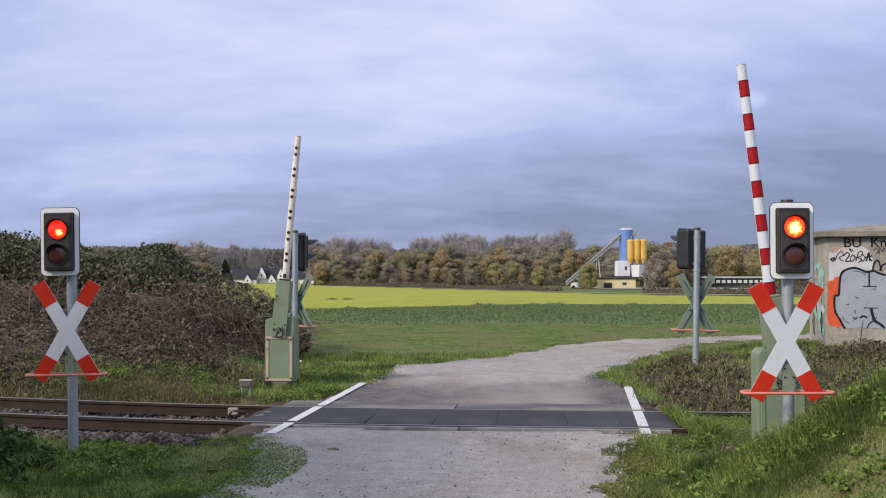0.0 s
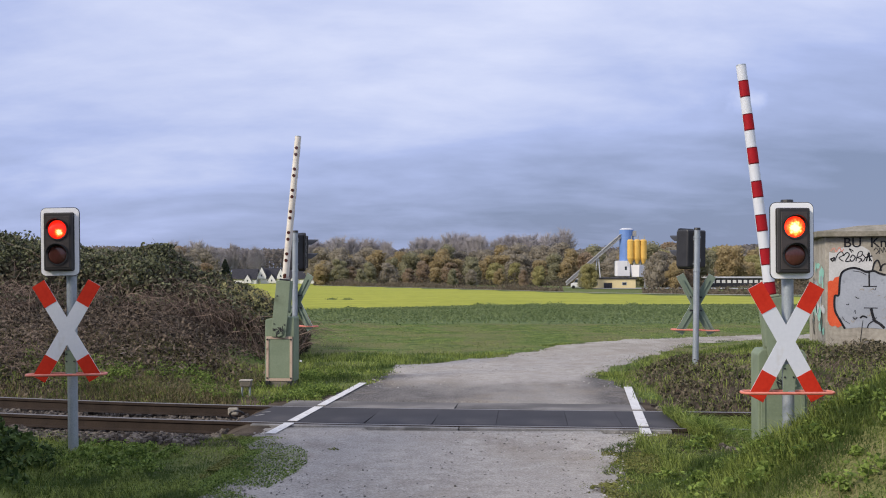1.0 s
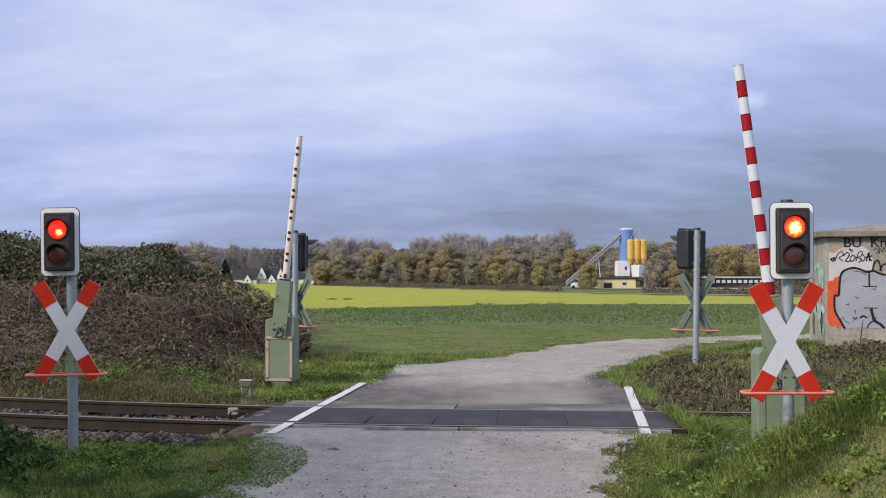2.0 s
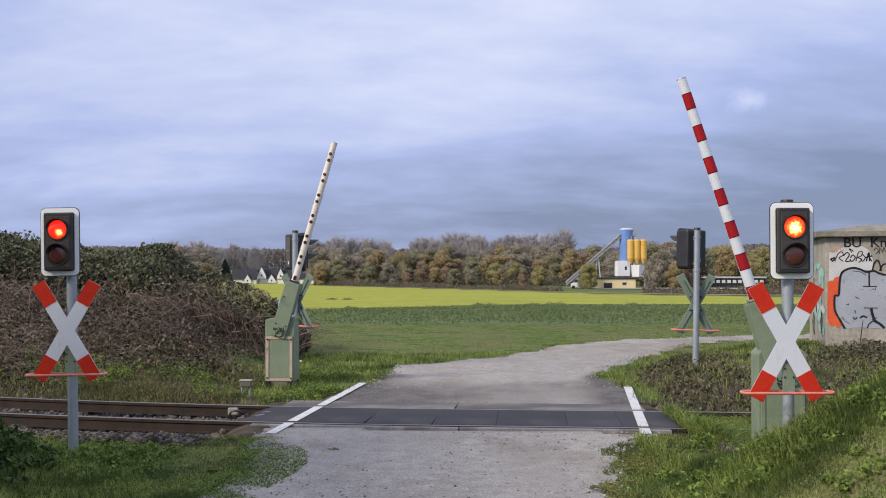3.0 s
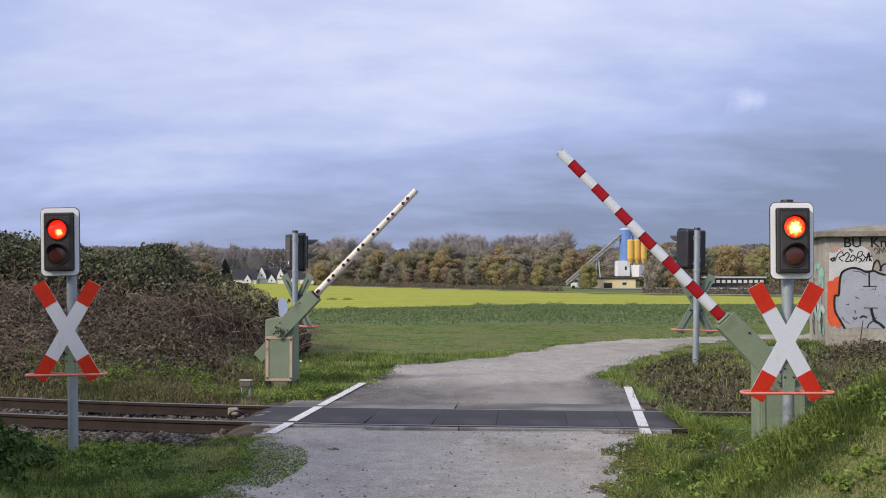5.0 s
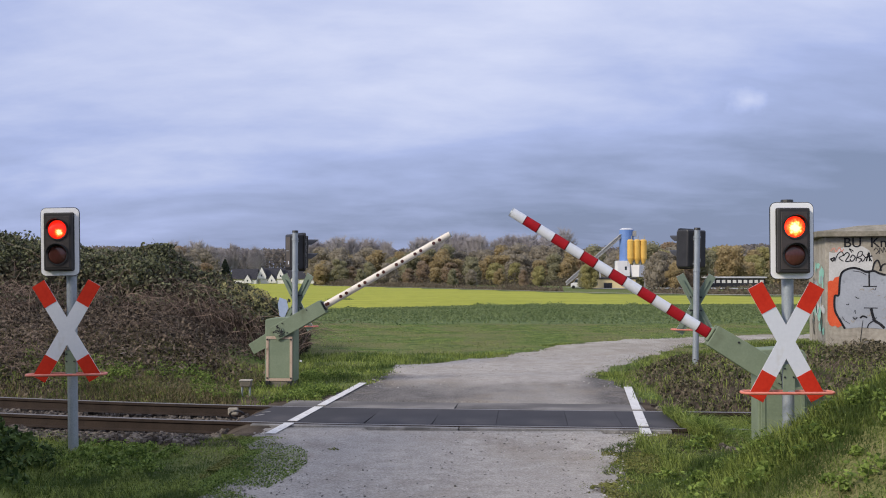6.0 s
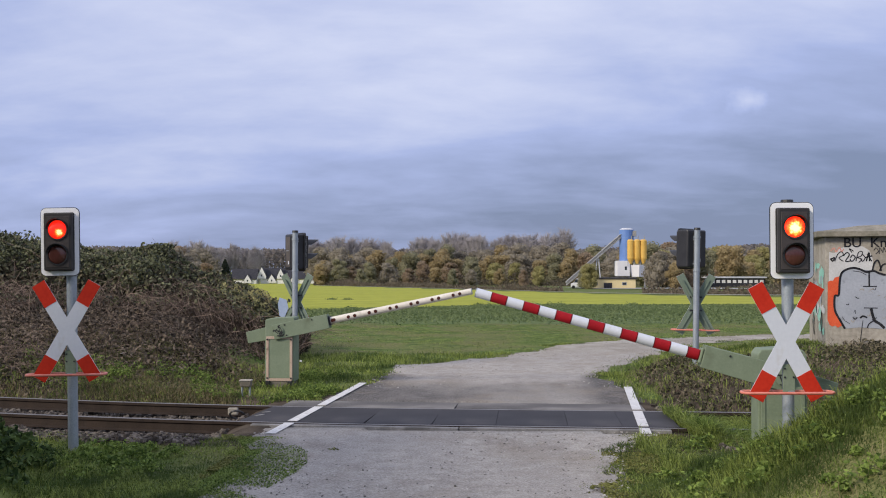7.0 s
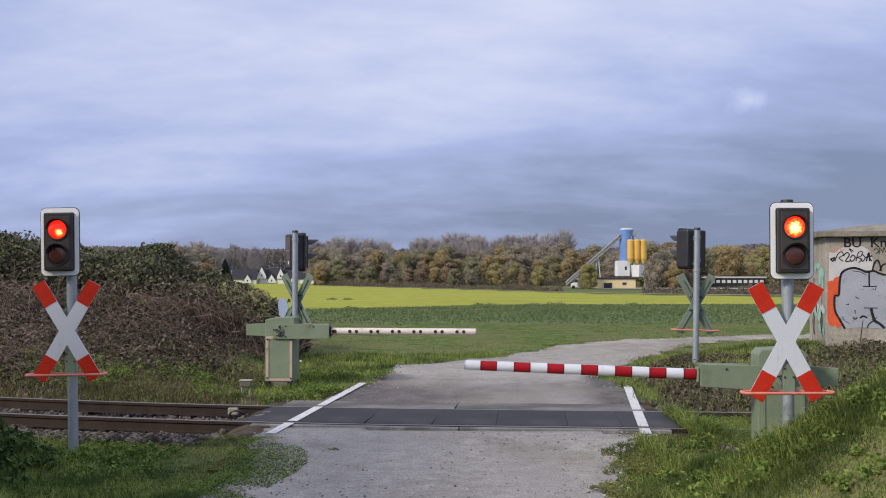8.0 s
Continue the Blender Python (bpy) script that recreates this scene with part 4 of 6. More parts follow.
# autumn leaf colours, made paler and greyer to hold the haze of distance
HAZED_LEAF = [leaf_mat("hazed_ochre_leaves", (0.358, 0.286, 0.157), (0.459, 0.370, 0.207)),
        leaf_mat("hazed_olive_leaves", (0.280, 0.269, 0.168), (0.370, 0.353, 0.224)),
        leaf_mat("hazed_rust_leaves", (0.314, 0.241, 0.168), (0.403, 0.314, 0.218)),
        leaf_mat("hazed_grey_brown_leaves", (0.291, 0.258, 0.202), (0.381, 0.342, 0.269)),
        leaf_mat("hazed_yellow_green_leaves", (0.336, 0.308, 0.140), (0.437, 0.403, 0.185))]
# haze is put into the twig colour too, so it nears the sky
HAZED_TWIG = surface("hazed_bare_twigs", (0.31, 0.285, 0.29), (0.43, 0.40, 0.405), 0.3, 2, (0.8, 0.95), 0, island=0.5)
CONIFER = leaf_mat("dark_needles", (0.03, 0.042, 0.034), (0.07, 0.085, 0.06))


def leafy_tree(h, wide, material, label, seed, name="tree"):
    r = np.random.RandomState(seed)
    t = empty(name, pose(0, 0, -50), label, "tree", "trees beyond the field")
    bm = bmesh.new()
    tube((0, 0, -0.4), (0, 0, h * 0.35), h * 0.020, h * 0.014, 7, bm)
    tube((0, 0, h * 0.34), (r.normal(0, .2), r.normal(0, .2), h * 0.8), h * 0.014, h * 0.004, 6, bm)
    cl = []
    for k in range(26):
        a, zz = r.uniform(0, 6.28), r.uniform(0.16, 0.97)
        env = math.sin(math.pi * min(1, (zz * 0.86 + 0.12))) ** 0.6
        rad = wide * 0.5 * env * r.uniform(0.25, 0.68)
        c = np.array([math.cos(a) * rad, math.sin(a) * rad, zz * h])
        cl.append((c, r.uniform(0.15, 0.24) * wide))
        if k % 3 == 0 and rad > 0.2:
            z0 = h * max(0.2, zz - 0.25)
            tube((0, 0, z0), tuple(c), h * 0.007, h * 0.002, 5, bm)
    part("trunk", bm, M["bark"], t, "dark tapered trunk with limbs")
    pts = []
    for c, s in cl:
        n = 330
        d = r.normal(size=(n, 3))
        d /= np.linalg.norm(d, axis=1)[:, None]
        pts.append(c + d * s * r.uniform(0.72, 1.22, (n, 1)) * np.array([1, 1, 0.85]))
    core = bmesh.new()
    for c, q in cl:
        b = bmesh.new()
        bmesh.ops.create_icosphere(b, subdivisions=2, radius=q * 0.78)
        for v in b.verts:
            v.co *= 1 + 0.35 * noise.noise(v.co * 1.1 + Vector(c.tolist()))
        bmesh.ops.translate(b, vec=c.tolist(), verts=b.verts)
        join(core, b)
    part("inner_crown", core, material, t, "", smooth=True)
    pts = np.concatenate(pts)
    pts[:, 2] = np.maximum(pts[:, 2], 0.4)
    leaf_cloud("crown", pts, (0.20, 0.42), material, t, seed)
    return t


def bare_tree(h, wide, label, seed):
    r = np.random.RandomState(seed)
    t = empty("bare_tree", pose(0, 0, -50), label, "tree", "bare trees on the skyline")
    bm = bmesh.new()
    tube((0, 0, -1), (0, 0, h * 0.5), h * 0.012, h * 0.008, 6, bm)
    tube((0, 0, h * 0.49), (0, 0, h * 0.97), h * 0.008, h * 0.002, 5, bm)
    part("trunk", bm, HAZED_TWIG, t, "grey bare trunk")
    n = 90
    z0 = r.uniform(0.18, 0.78, n) * h
    p = np.stack([np.zeros(n), np.zeros(n), z0], -1)
    a = r.uniform(0, 6.28, n)
    ln = (1.05 - z0 / h) ** 0.7 * r.uniform(0.55, 1.0, n)
    q = p + np.stack([np.cos(a) * wide * .62 * ln, np.sin(a) * wide * .62 * ln, h * 0.42 * ln], -1)
    canes("limb_frame", p, q, -0.03 * h * np.ones(n), 0.13, HAZED_TWIG, t, seed)
    m = 2600
    idx = r.randint(0, n, m)
    f = r.uniform(0.3, 1.0, m)[:, None]
    p2 = p[idx] * (1 - f) + q[idx] * f
    d = r.normal(size=(m, 3)) * np.array([0.75, 0.75, 0.35]) + np.array([0, 0, 0.9])
    canes("twig_spray", p2, p2 + d * r.uniform(0.7, 2.0, (m, 1)), np.zeros(m), 0.052, HAZED_TWIG, t, seed + 1, 2)
    return t


def plant_copy(proto, x, y, s, turn, sink=0.2, girth=1.0):
    z = float(land(x, y)) - sink
    return copy_thing(proto, pose(x, y, z, 0, 0, turn) @ Matrix.Diagonal((s * girth, s * girth, s * random.uniform(0.92, 1.1), 1)))


def remove_thing(ob):
    for o in list(ob.children_recursive) + [ob]:
        bpy.data.objects.remove(o)


def make_woods():
    rnd = random.Random(4)
    protos = []
    words = ["broad tree with ochre autumn leaves behind the field", "olive-brown leafy tree behind the field", "rust-brown autumn tree at the field's edge", "grey-brown thinning tree behind the field", "yellow-green round tree at the field's edge"]
    for k in range(5):
        for j in range(2):
            protos.append((k, leafy_tree(10.0, rnd.uniform(6.5, 8.5), HAZED_LEAF[k], words[k], 20 + 2 * k + j)))
    # main belt
    spots = []
    for row, (y0, step, lo, hi) in enumerate(((322, 5.0, 0.52, 0.80), (345, 4.8, 0.86, 1.12), (372, 5.2, 1.05, 1.30))):
        x = -108.0
        while x < 92:
            x += step * rnd.uniform(0.65, 1.4)
            y = y0 + rnd.uniform(-7, 7) - max(0, x - 20) * 0.55
            spots.append((x, y, rnd.uniform(lo, hi), row))
    # nearer trees beside the works and beyond the lane
    for k in range(26):
        x = 42 + k * 2.2 + rnd.uniform(-1, 1)
        spots.append((x, rnd.uniform(205, 245), rnd.uniform(0.60, 0.86), 1))
    for k in range(12):
        spots.append((39 + k * 3 + rnd.uniform(-1, 1), rnd.uniform(250, 275), rnd.uniform(0.85, 1.05), 2))
    for x, y, s, row in spots:
        way = x / y
        if (0.106 < way < 0.203 and y < 300) or (-0.232 < way < -0.127 and y < 408) or (0.256 < way < 0.327 and y < 246):
            continue
        pick = rnd.choice([0, 0, 1, 1, 2, 3, 3, 4] if row else [1, 2, 0, 4, 3])
        plant_copy(rnd.choice([p for k, p in protos if k == pick]), x, y, s, rnd.uniform(0, 360), 0.2, rnd.uniform(1.1, 1.4))
    # the lone round trees before the belt
    for x, y, s, k in ((28.4, 300, 0.55, 4), (27.2, 196, 0.40, 1), (-24, 296, 0.5, 1), (2.5, 268, 0.42, 1), (14.5, 262, 0.45, 0), (20.5, 258, 0.42, 2), (8, 280, 0.45, 3), (27.6, 192, 0.46, 4), (40.2, 190, 0.62, 3), (42.5, 186, 0.55, 0), (46.5, 196, 0.66, 2)):
        plant_copy([p for kk, p in protos if kk == k][0], x, y, s, rnd.uniform(0, 360))
    for k, p in protos:
        remove_thing(p)
    # bare poplars on the skyline
    bares = [bare_tree(26, rnd.uniform(11, 14), "tall bare grey tree on the skyline", 60 + k) for k in range(4)]
    for lo, hi, n, s0, s1 in ((-164, -130, 10, 0.74, 0.84), (-130, -106, 6, 0.7, 0.82), (-81, -32, 17, 0.84, 0.93), (-18, 5, 9, 0.88, 1.02), (5, 22, 7, 1, 1.08), (22, 46, 8, 0.9, 1), (46, 76, 11, 0.98, 1.1)):
        for k in range(n):
            x = lo + (hi - lo) * (k + rnd.uniform(0, 1)) / n
            y = rnd.uniform(585, 640)
            plant_copy(rnd.choice(bares), x * y / 610, y, 1.09 * rnd.uniform(s0, s1) * y / 610, rnd.uniform(0, 360))
    for b in bares:
        remove_thing(b)


make_woods()


def make_far_woods():
    """Distant woods and the undergrowth at the foot of the trees, too far to count."""
    r = np.random.RandomState(8)
    n = 42000
    x, y = r.uniform(-334, 346, n), r.uniform(640, 720, n)
    g = land(x, y)
    zt = np.interp(x, [-334, -183, -115, -85, -32, -9, 82, 104, 142, 195, 346], [15.9, 16.7, 15.2, 17.4, 16.7, 13.3, 13.3, 16.7, 15.2, 17.1, 16.3]) + 1.4 * wobble(x, y * 0, 0.11, 31) + 0.9 * wobble(x, y * 0, 0.4, 32)
    z = g + (zt - g) * np.sqrt(r.uniform(0.1, 1, n))
    # the grey in this leaf colour stands in for haze on the horizon
    ob = leaf_cloud("far_woods", np.stack([x, y, z], -1), (0.9, 2.2), leaf_mat("hazed_far_foliage", (0.19, 0.17, 0.16), (0.29, 0.26, 0.235)), None, 5)
    tagged(ob, "hazy brown woods on the horizon", "woods", kind="stuff")
    n = 16000
    x = r.uniform(-100, 80, n)
    y = np.interp(x, [-100, -41, 0, 28, 45, 71], [330, 325, 312, 300, 235, 200]) + r.uniform(0, 26, n)
    z = land(x, y) + r.uniform(0, 1, n) ** 1.5 * (2.6 + 1.2 * wobble(x, y, 0.3, 33))
    way = x / y
    keep = ~((way > 0.112) & (way < 0.203) & (y < 260)) & ~((way > -0.213) & (way < -0.127)) & ~((way > 0.259) & (way < 0.326))
    ob = leaf_cloud("undergrowth", np.stack([x, y, z], -1)[keep], (0.25, 0.6), leaf_mat("shrub_leaves", (0.09, 0.078, 0.055), (0.19, 0.16, 0.11)), None, 6)
    tagged(ob, "dark brown undergrowth at the foot of the trees", "undergrowth", kind="stuff")


make_far_woods()


def make_field_margin():
    """Low shrubs and a pale farm track behind the mustard."""
    r = np.random.RandomState(18)
    n = 26000
    x = r.uniform(-34, 62, n)
    e = far_edge(x)
    y = e + 14 + 10 * r.uniform(0, 1, n)
    way = x / y
    keep = ~((way > 0.118) & (way < 0.196)) & (way > -0.125)
    x, y = x[keep], y[keep]
    z = land(x, y) + r.uniform(0, 1, len(x)) ** 1.3 * np.maximum(0.15, 0.6 + 0.6 * wobble(x, y, 0.35, 19)) * y / 140
    ob = leaf_cloud("field_hedge", np.stack([x, y, z], -1), (0.12, 0.32), leaf_mat("hedge_twigs", (0.13, 0.105, 0.075), (0.24, 0.20, 0.14)), None, 20)
    tagged(ob, "low brown hedge along the far edge of the field", "hedge", kind="stuff")
    xs = np.arange(-40, 66, 2.0)
    verts, faces = [], []
    for k, x in enumerate(xs):
        for d in (3.0, 6.0):
            y = float(far_edge(x)) + d
            verts.append((x, y, float(land(x, y)) + 0.10))
        if k:
            faces.append((2 * k - 2, 2 * k, 2 * k + 1, 2 * k - 1))
    ob = raw("farm_track", verts, faces, surface("pale_farm_track", (0.34, 0.32, 0.28), (0.50, 0.48, 0.43), 0.4, 4, (0.8, 0.95), 0.1))
    tagged(ob, "pale farm track along the far edge of the field", "road", kind="structure")


make_field_margin()


def make_field_tufts():
    r = np.random.RandomState(44)
    for x, y in ((2.4, 67.5), (3.1, 67.0), (6.2, 69.0), (7.2, 68.6), (7.9, 69.5), (-9.6, 88), (-8.2, 87.5), (-5.4, 59.5), (12.8, 69)):
        t = empty("weed_tuft", pose(x, y, float(land(x, y))), "low dark green weed tuft in the mustard field", "weed", "weeds in the field")
        d = r.normal(size=(160, 3)) * np.array([0.22, 0.15, 0.07])
        d[:, 2] = np.abs(d[:, 2])
        leaf_cloud("foliage", d, (0.04, 0.09), M["crop"], t, 45)


make_field_tufts()


def make_conifer():
    r = np.random.RandomState(3)
    t = empty("conifer", pose(-82.5, 385, float(land(-82.5, 385))), "dark green conifer beside the houses", "tree")
    part("trunk", tube((0, 0, -0.3), (0, 0, 8.6), 0.2, 0.04, 7), M["bark"], t)
    n = 2600
    z = r.uniform(0.03, 1, n) ** 1.2
    rad = (1 - z) ** 0.75 * 3.2 * r.uniform(0.3, 1, n) ** 0.5
    a = r.uniform(0, 6.28, n)
    leaf_cloud("crown", np.stack([np.cos(a) * rad, np.sin(a) * rad, z * 8.9 + 0.3], -1), (0.25, 0.6), CONIFER, t, 3)


make_conifer()

# ---- houses and the concrete works ----
PL = dict(
    render=surface("white_render", (0.68, 0.68, 0.70), (0.82, 0.82, 0.82), 0.8, 10, (0.7, 0.9), 0.1),
    slate=surface("dark_roof", (0.030, 0.030, 0.037), (0.060, 0.060, 0.070), 0.8, 8, (0.5, 0.8), 0.2),
    glass=surface("dark_glass", (0.03, 0.04, 0.05), (0.06, 0.07, 0.09), 1, 8, (0.1, 0.2), 0),
    blue=surface("blue_steel", (0.10, 0.20, 0.50), (0.17, 0.29, 0.62), 0.5, 6, (0.4, 0.6), 0.05),
    yellow=surface("yellow_steel", (0.62, 0.36, 0.06), (0.78, 0.50, 0.12), 0.5, 6, (0.4, 0.6), 0.05),
    cream=surface("cream_wall", (0.66, 0.54, 0.28), (0.80, 0.68, 0.40), 0.4, 5, (0.7, 0.9), 0.1),
    steel=surface("weathered_steel", (0.26, 0.26, 0.26), (0.40, 0.40, 0.40), 0.5, 6, (0.5, 0.7), 0.1),
    sheet=surface("light_sheet_metal", (0.48, 0.50, 0.54), (0.62, 0.64, 0.68), 0.5, 6, (0.4, 0.6), 0.05),
    pale=surface("pale_blue_enamel", (0.34, 0.42, 0.58), (0.44, 0.52, 0.68), 2, 20, (0.5, 0.7), 0.05),
    yard=surface("pale_yard", (0.30, 0.30, 0.29), (0.42, 0.42, 0.40), 0.3, 4, (0.8, 0.95), 0.1),
    tyre=surface("tyre_rubber", (0.015, 0.015, 0.015), (0.03, 0.03, 0.03), 3, 20, (0.7, 0.9), 0.1),
)


def gable_house(x, y, w, d, eave, ridge, turn, dormers):
    h = empty("house", pose(x, y, float(land(x, y)) - 0.1, 0, 0, turn), "white rendered house with a steep dark roof", "house", "white houses")
    part("wall", prism([(-w / 2, 0), (w / 2, 0), (w / 2, eave), (0, ridge - 0.15), (-w / 2, eave)], d), PL["render"], h, "white rendered walls")
    for s in (-1, 1):
        ln = math.hypot(w / 2 + 0.4, (ridge - eave) * (w / 2 + 0.4) / (w / 2))
        an = math.degrees(math.atan2(ridge - eave, w / 2))
        cx = s * (w / 2 + 0.4) / 2
        cz = ridge - (ridge - eave) / (w / 2) * (w / 2 + 0.4) / 2 + 0.08
        part("roof", box(ln, d + 0.7, 0.18, (0, 0, 0), 0.03), PL["slate"], h, "dark tiled roof", pose(cx, d / 2, cz, 0, s * an, 0))
    for wx, wz in ((-w * 0.2, eave * 0.5), (w * 0.2, eave * 0.5), (0, eave + (ridge - eave) * 0.35)):
        win = part("window", box(0.9, 0.06, 1.1, (wx, -0.03, wz), 0.01), PL["render"], h, "window with a pale frame")
        part("pane", box(0.74, 0.04, 0.94, (wx, -0.05, wz)), PL["glass"], win)
    for dy, z0, hw, rise in dormers:
        dm = part("dormer", prism([(-hw, 0), (hw, 0), (hw, rise * 0.25), (0, rise), (-hw, rise * 0.25)], 2.6), PL["render"], h, "white gabled front", pose(-w / 2 - 0.5, dy, z0, 0, 0, -90))
        part("pane", box(0.5, 0.06, 0.7, (0, -0.02, rise * 0.28)), PL["glass"], dm, "dark small window")
        ln, an = math.hypot(hw, rise * 0.75) + 0.25, math.degrees(math.atan2(rise * 0.75, hw))
        for q in (-1, 1):
            part("dormer_roof", box(ln, 2.7, 0.2, (0, 0, 0), 0.02), PL["slate"], dm, "", pose(q * (hw / 2 + 0.06), 1.32, rise * 0.625 + 0.06, 0, q * an, 0))
    return h


gable_house(-72.4, 398, 7.5, 9.6, 2.1, 5.8, 90, [(3.3, 0.4, 1.5, 3.2)])
gable_house(-61.5, 402, 7.5, 10, 2.3, 6.1, 90, [(9.4, 2.0, 1.7, 4.6), (5.5, 0.4, 1.6, 3.3), (2.0, 2.0, 1.4, 4.0)])
gable_house(-50.0, 400, 7.5, 10.5, 2.2, 5.6, 90, [(8.0, 0.6, 1.4, 3.0)])


def make_works():
    gz = float(land(36, 205))
    y = 205.0
    w = empty("concrete_works", pose(0, y, gz), "concrete mixing works with a blue silo and three yellow silos", "industrial plant")
    bl = part("blue_silo", tube((37.01, 0, 5.33), (37.01, 0, 11.83), 1.42, n=28), PL["blue"], w, "tall blue steel silo")
    part("silo_lid", tube((37.01, 0, 11.83), (37.01, 0, 12.17), 1.45, 0.9, n=28), PL["sheet"], bl, "pale lid")
    part("filter_box", box(0.9, 0.8, 1.1, (38.38, -0.6, 11.03), 0.05), PL["steel"], bl)
    for c in (37.53, 38.84, 40.09):
        s = part("yellow_silo", tube((c, -1.6, 6.02), (c, -1.6, 9.55), 0.68, n=22), PL["yellow"], w, "yellow steel silo")
        part("cone", tube((c, -1.6, 4.99), (c, -1.6, 6.02), 0.2, 0.68, n=22), PL["yellow"], s)
        part("silo_top", tube((c, -1.6, 9.55), (c, -1.6, 9.83), 0.70, 0.45, n=22), PL["yellow"], s)
        part("vent_pipe", tube((c + 0.2, -1.6, 9.78), (c + 0.2, -1.6, 10.57), 0.09, n=8), PL["steel"], s)
        for q in (-0.55, 0.55):
            part("leg", tube((c + q, -1.6, 4.42), (c + q, -1.6, 6.25), 0.07, n=6), PL["steel"], s)
    part("mixer_house", box(37.36 - 34.85, 3.2, 5.56 - 2.49, ((34.85 + 37.36) / 2, 0, (5.56 + 2.49) / 2), 0.04), PL["render"], w, "white mixer house")
    part("mixer_window", box(0.4, 0.06, 0.7, (36.56, -1.62, 4.08)), PL["glass"], w)
    hop = bmesh.new()
    tube((39.06, -1.0, 2.37), (39.06, -1.0, 4.76), 1.3, 1.75, 4, hop)
    part("hopper", hop, PL["render"], w, "white tapered hopper")
    for c in (35.08, 37.36, 38.49, 40.54):
        part("support", box(0.28, 0.28, 2.60 , (c, -0.6, 2.60 / 2), 0.02), PL["steel"], w)
    # conveyor
    a, b = Vector((24.71, -1.0, 1.01)), Vector((35.76, -0.4, 10.57))
    cv = bmesh.new()
    for dz in (-0.35, 0.35):
        for dy in (-0.45, 0.45):
            tube(a + Vector((0, dy, dz)), b + Vector((0, dy, dz)), 0.09, n=5, bm=cv)
    n = 16
    for i in range(n):
        p, q = a.lerp(b, i / n), a.lerp(b, (i + 1) / n)
        for dy in (-0.45, 0.45):
            tube(p + Vector((0, dy, -0.35)), q + Vector((0, dy, 0.35)), 0.05, n=4, bm=cv)
    con = part("conveyor", cv, PL["steel"], w, "inclined steel conveyor")
    d = (b - a)
    belt = box(d.length, 0.8, 0.34, (0, 0, 0))
    part("belt_cover", belt, PL["steel"], con, "grey belt cover", Matrix.Translation((a + b) / 2 + Vector((0, 0, 0.1))) @ d.to_track_quat("X", "Z").to_matrix().to_4x4())
    for s in (-0.5, 0.5):
        part("trestle", tube((31.09 + s * 1.4, -0.7, 0), (31.09 + s * 0.3, -0.7, 6.02), 0.11, n=6), PL["sheet"], w, "pale trestle leg")
    b2 = empty("works_office", pose(33.26, y - 4, gz - 0.05), "long low cream building beside the works", "building")
    L = 37.58 - 28.70
    part("wall", box(L, 4, 2.05, (0, 0, 1.025), 0.03), PL["cream"], b2, "cream wall")
    part("roof", box(L + 0.5, 4.6, 0.26, (0, 0, 2.16), 0.05), PL["slate"], b2, "flat dark roof edge")
    for q in (-3.4, 2.2):
        win = part("window", box(0.9, 0.06, 0.6, (q, -2.03, 1.1), 0.01), PL["sheet"], b2)
        part("pane", box(0.76, 0.04, 0.46, (q, -2.06, 1.1)), PL["glass"], win)
    part("gate", box(1.6, 0.08, 1.2, (-1.0, -2.04, 0.65), 0.02), PL["slate"], b2, "dark gateway")
    yd = raw("yard", [(29.16, y - 18, float(land(30, y - 18)) + 0.12), (58.77, y - 30, float(land(50, y - 30)) + 0.12), (58.77, y + 8, float(land(50, y + 8)) + 0.12), (24.60, y + 8, float(land(26, y + 8)) + 0.12)], [(0, 1, 2, 3)], PL["yard"])
    tagged(yd, "pale concrete yard of the works", "yard", kind="structure")
    # parked van
    v = empty("parked_van", pose(26.42, y - 6, float(land(26, y - 6)), 0, 0, -8), "white parked van beside the works", "van")
    body = part("body", prism([(-1.45, 0.35), (1.45, 0.35), (1.45, 1.6), (1.3, 1.95), (-0.35, 1.95), (-0.85, 1.2), (-1.4, 1.0)], 1.6, bevel=0.05), PL["render"], v, "white van body")
    part("windscreen", prism([(-0.82, 1.22), (-0.40, 1.85), (0.25, 1.85), (0.25, 1.22)], 1.62), PL["glass"], body, "dark windows", pose(0, -0.01, 0))
    for q in (-0.9, 0.95):
        for yy in (0.0, 1.6):
            part("wheel", tube((q, yy - 0.08, 0.32), (q, yy + 0.1, 0.32), 0.32, n=16), PL["tyre"], v)
    # long shed
    zs = float(land(63, 232))
    sh = empty("long_shed", pose(67.5, 236, zs), "long pale sheet-metal shed behind the trees", "shed")
    part("wall", box(13, 5, 2.1, (0, 0, 1.05), 0.03), PL["slate"], sh, "dark wall")
    part("roof", box(13.6, 5.8, 0.34, (0, 0, 2.27), 0.05), PL["sheet"], sh, "pale sheet roof")
    for q in range(10):
        part("window", box(0.8, 0.06, 0.7, (-5.6 + q * 1.25, -2.53, 1.35), 0.01), PL["render"], sh, "bright small window")


make_works()


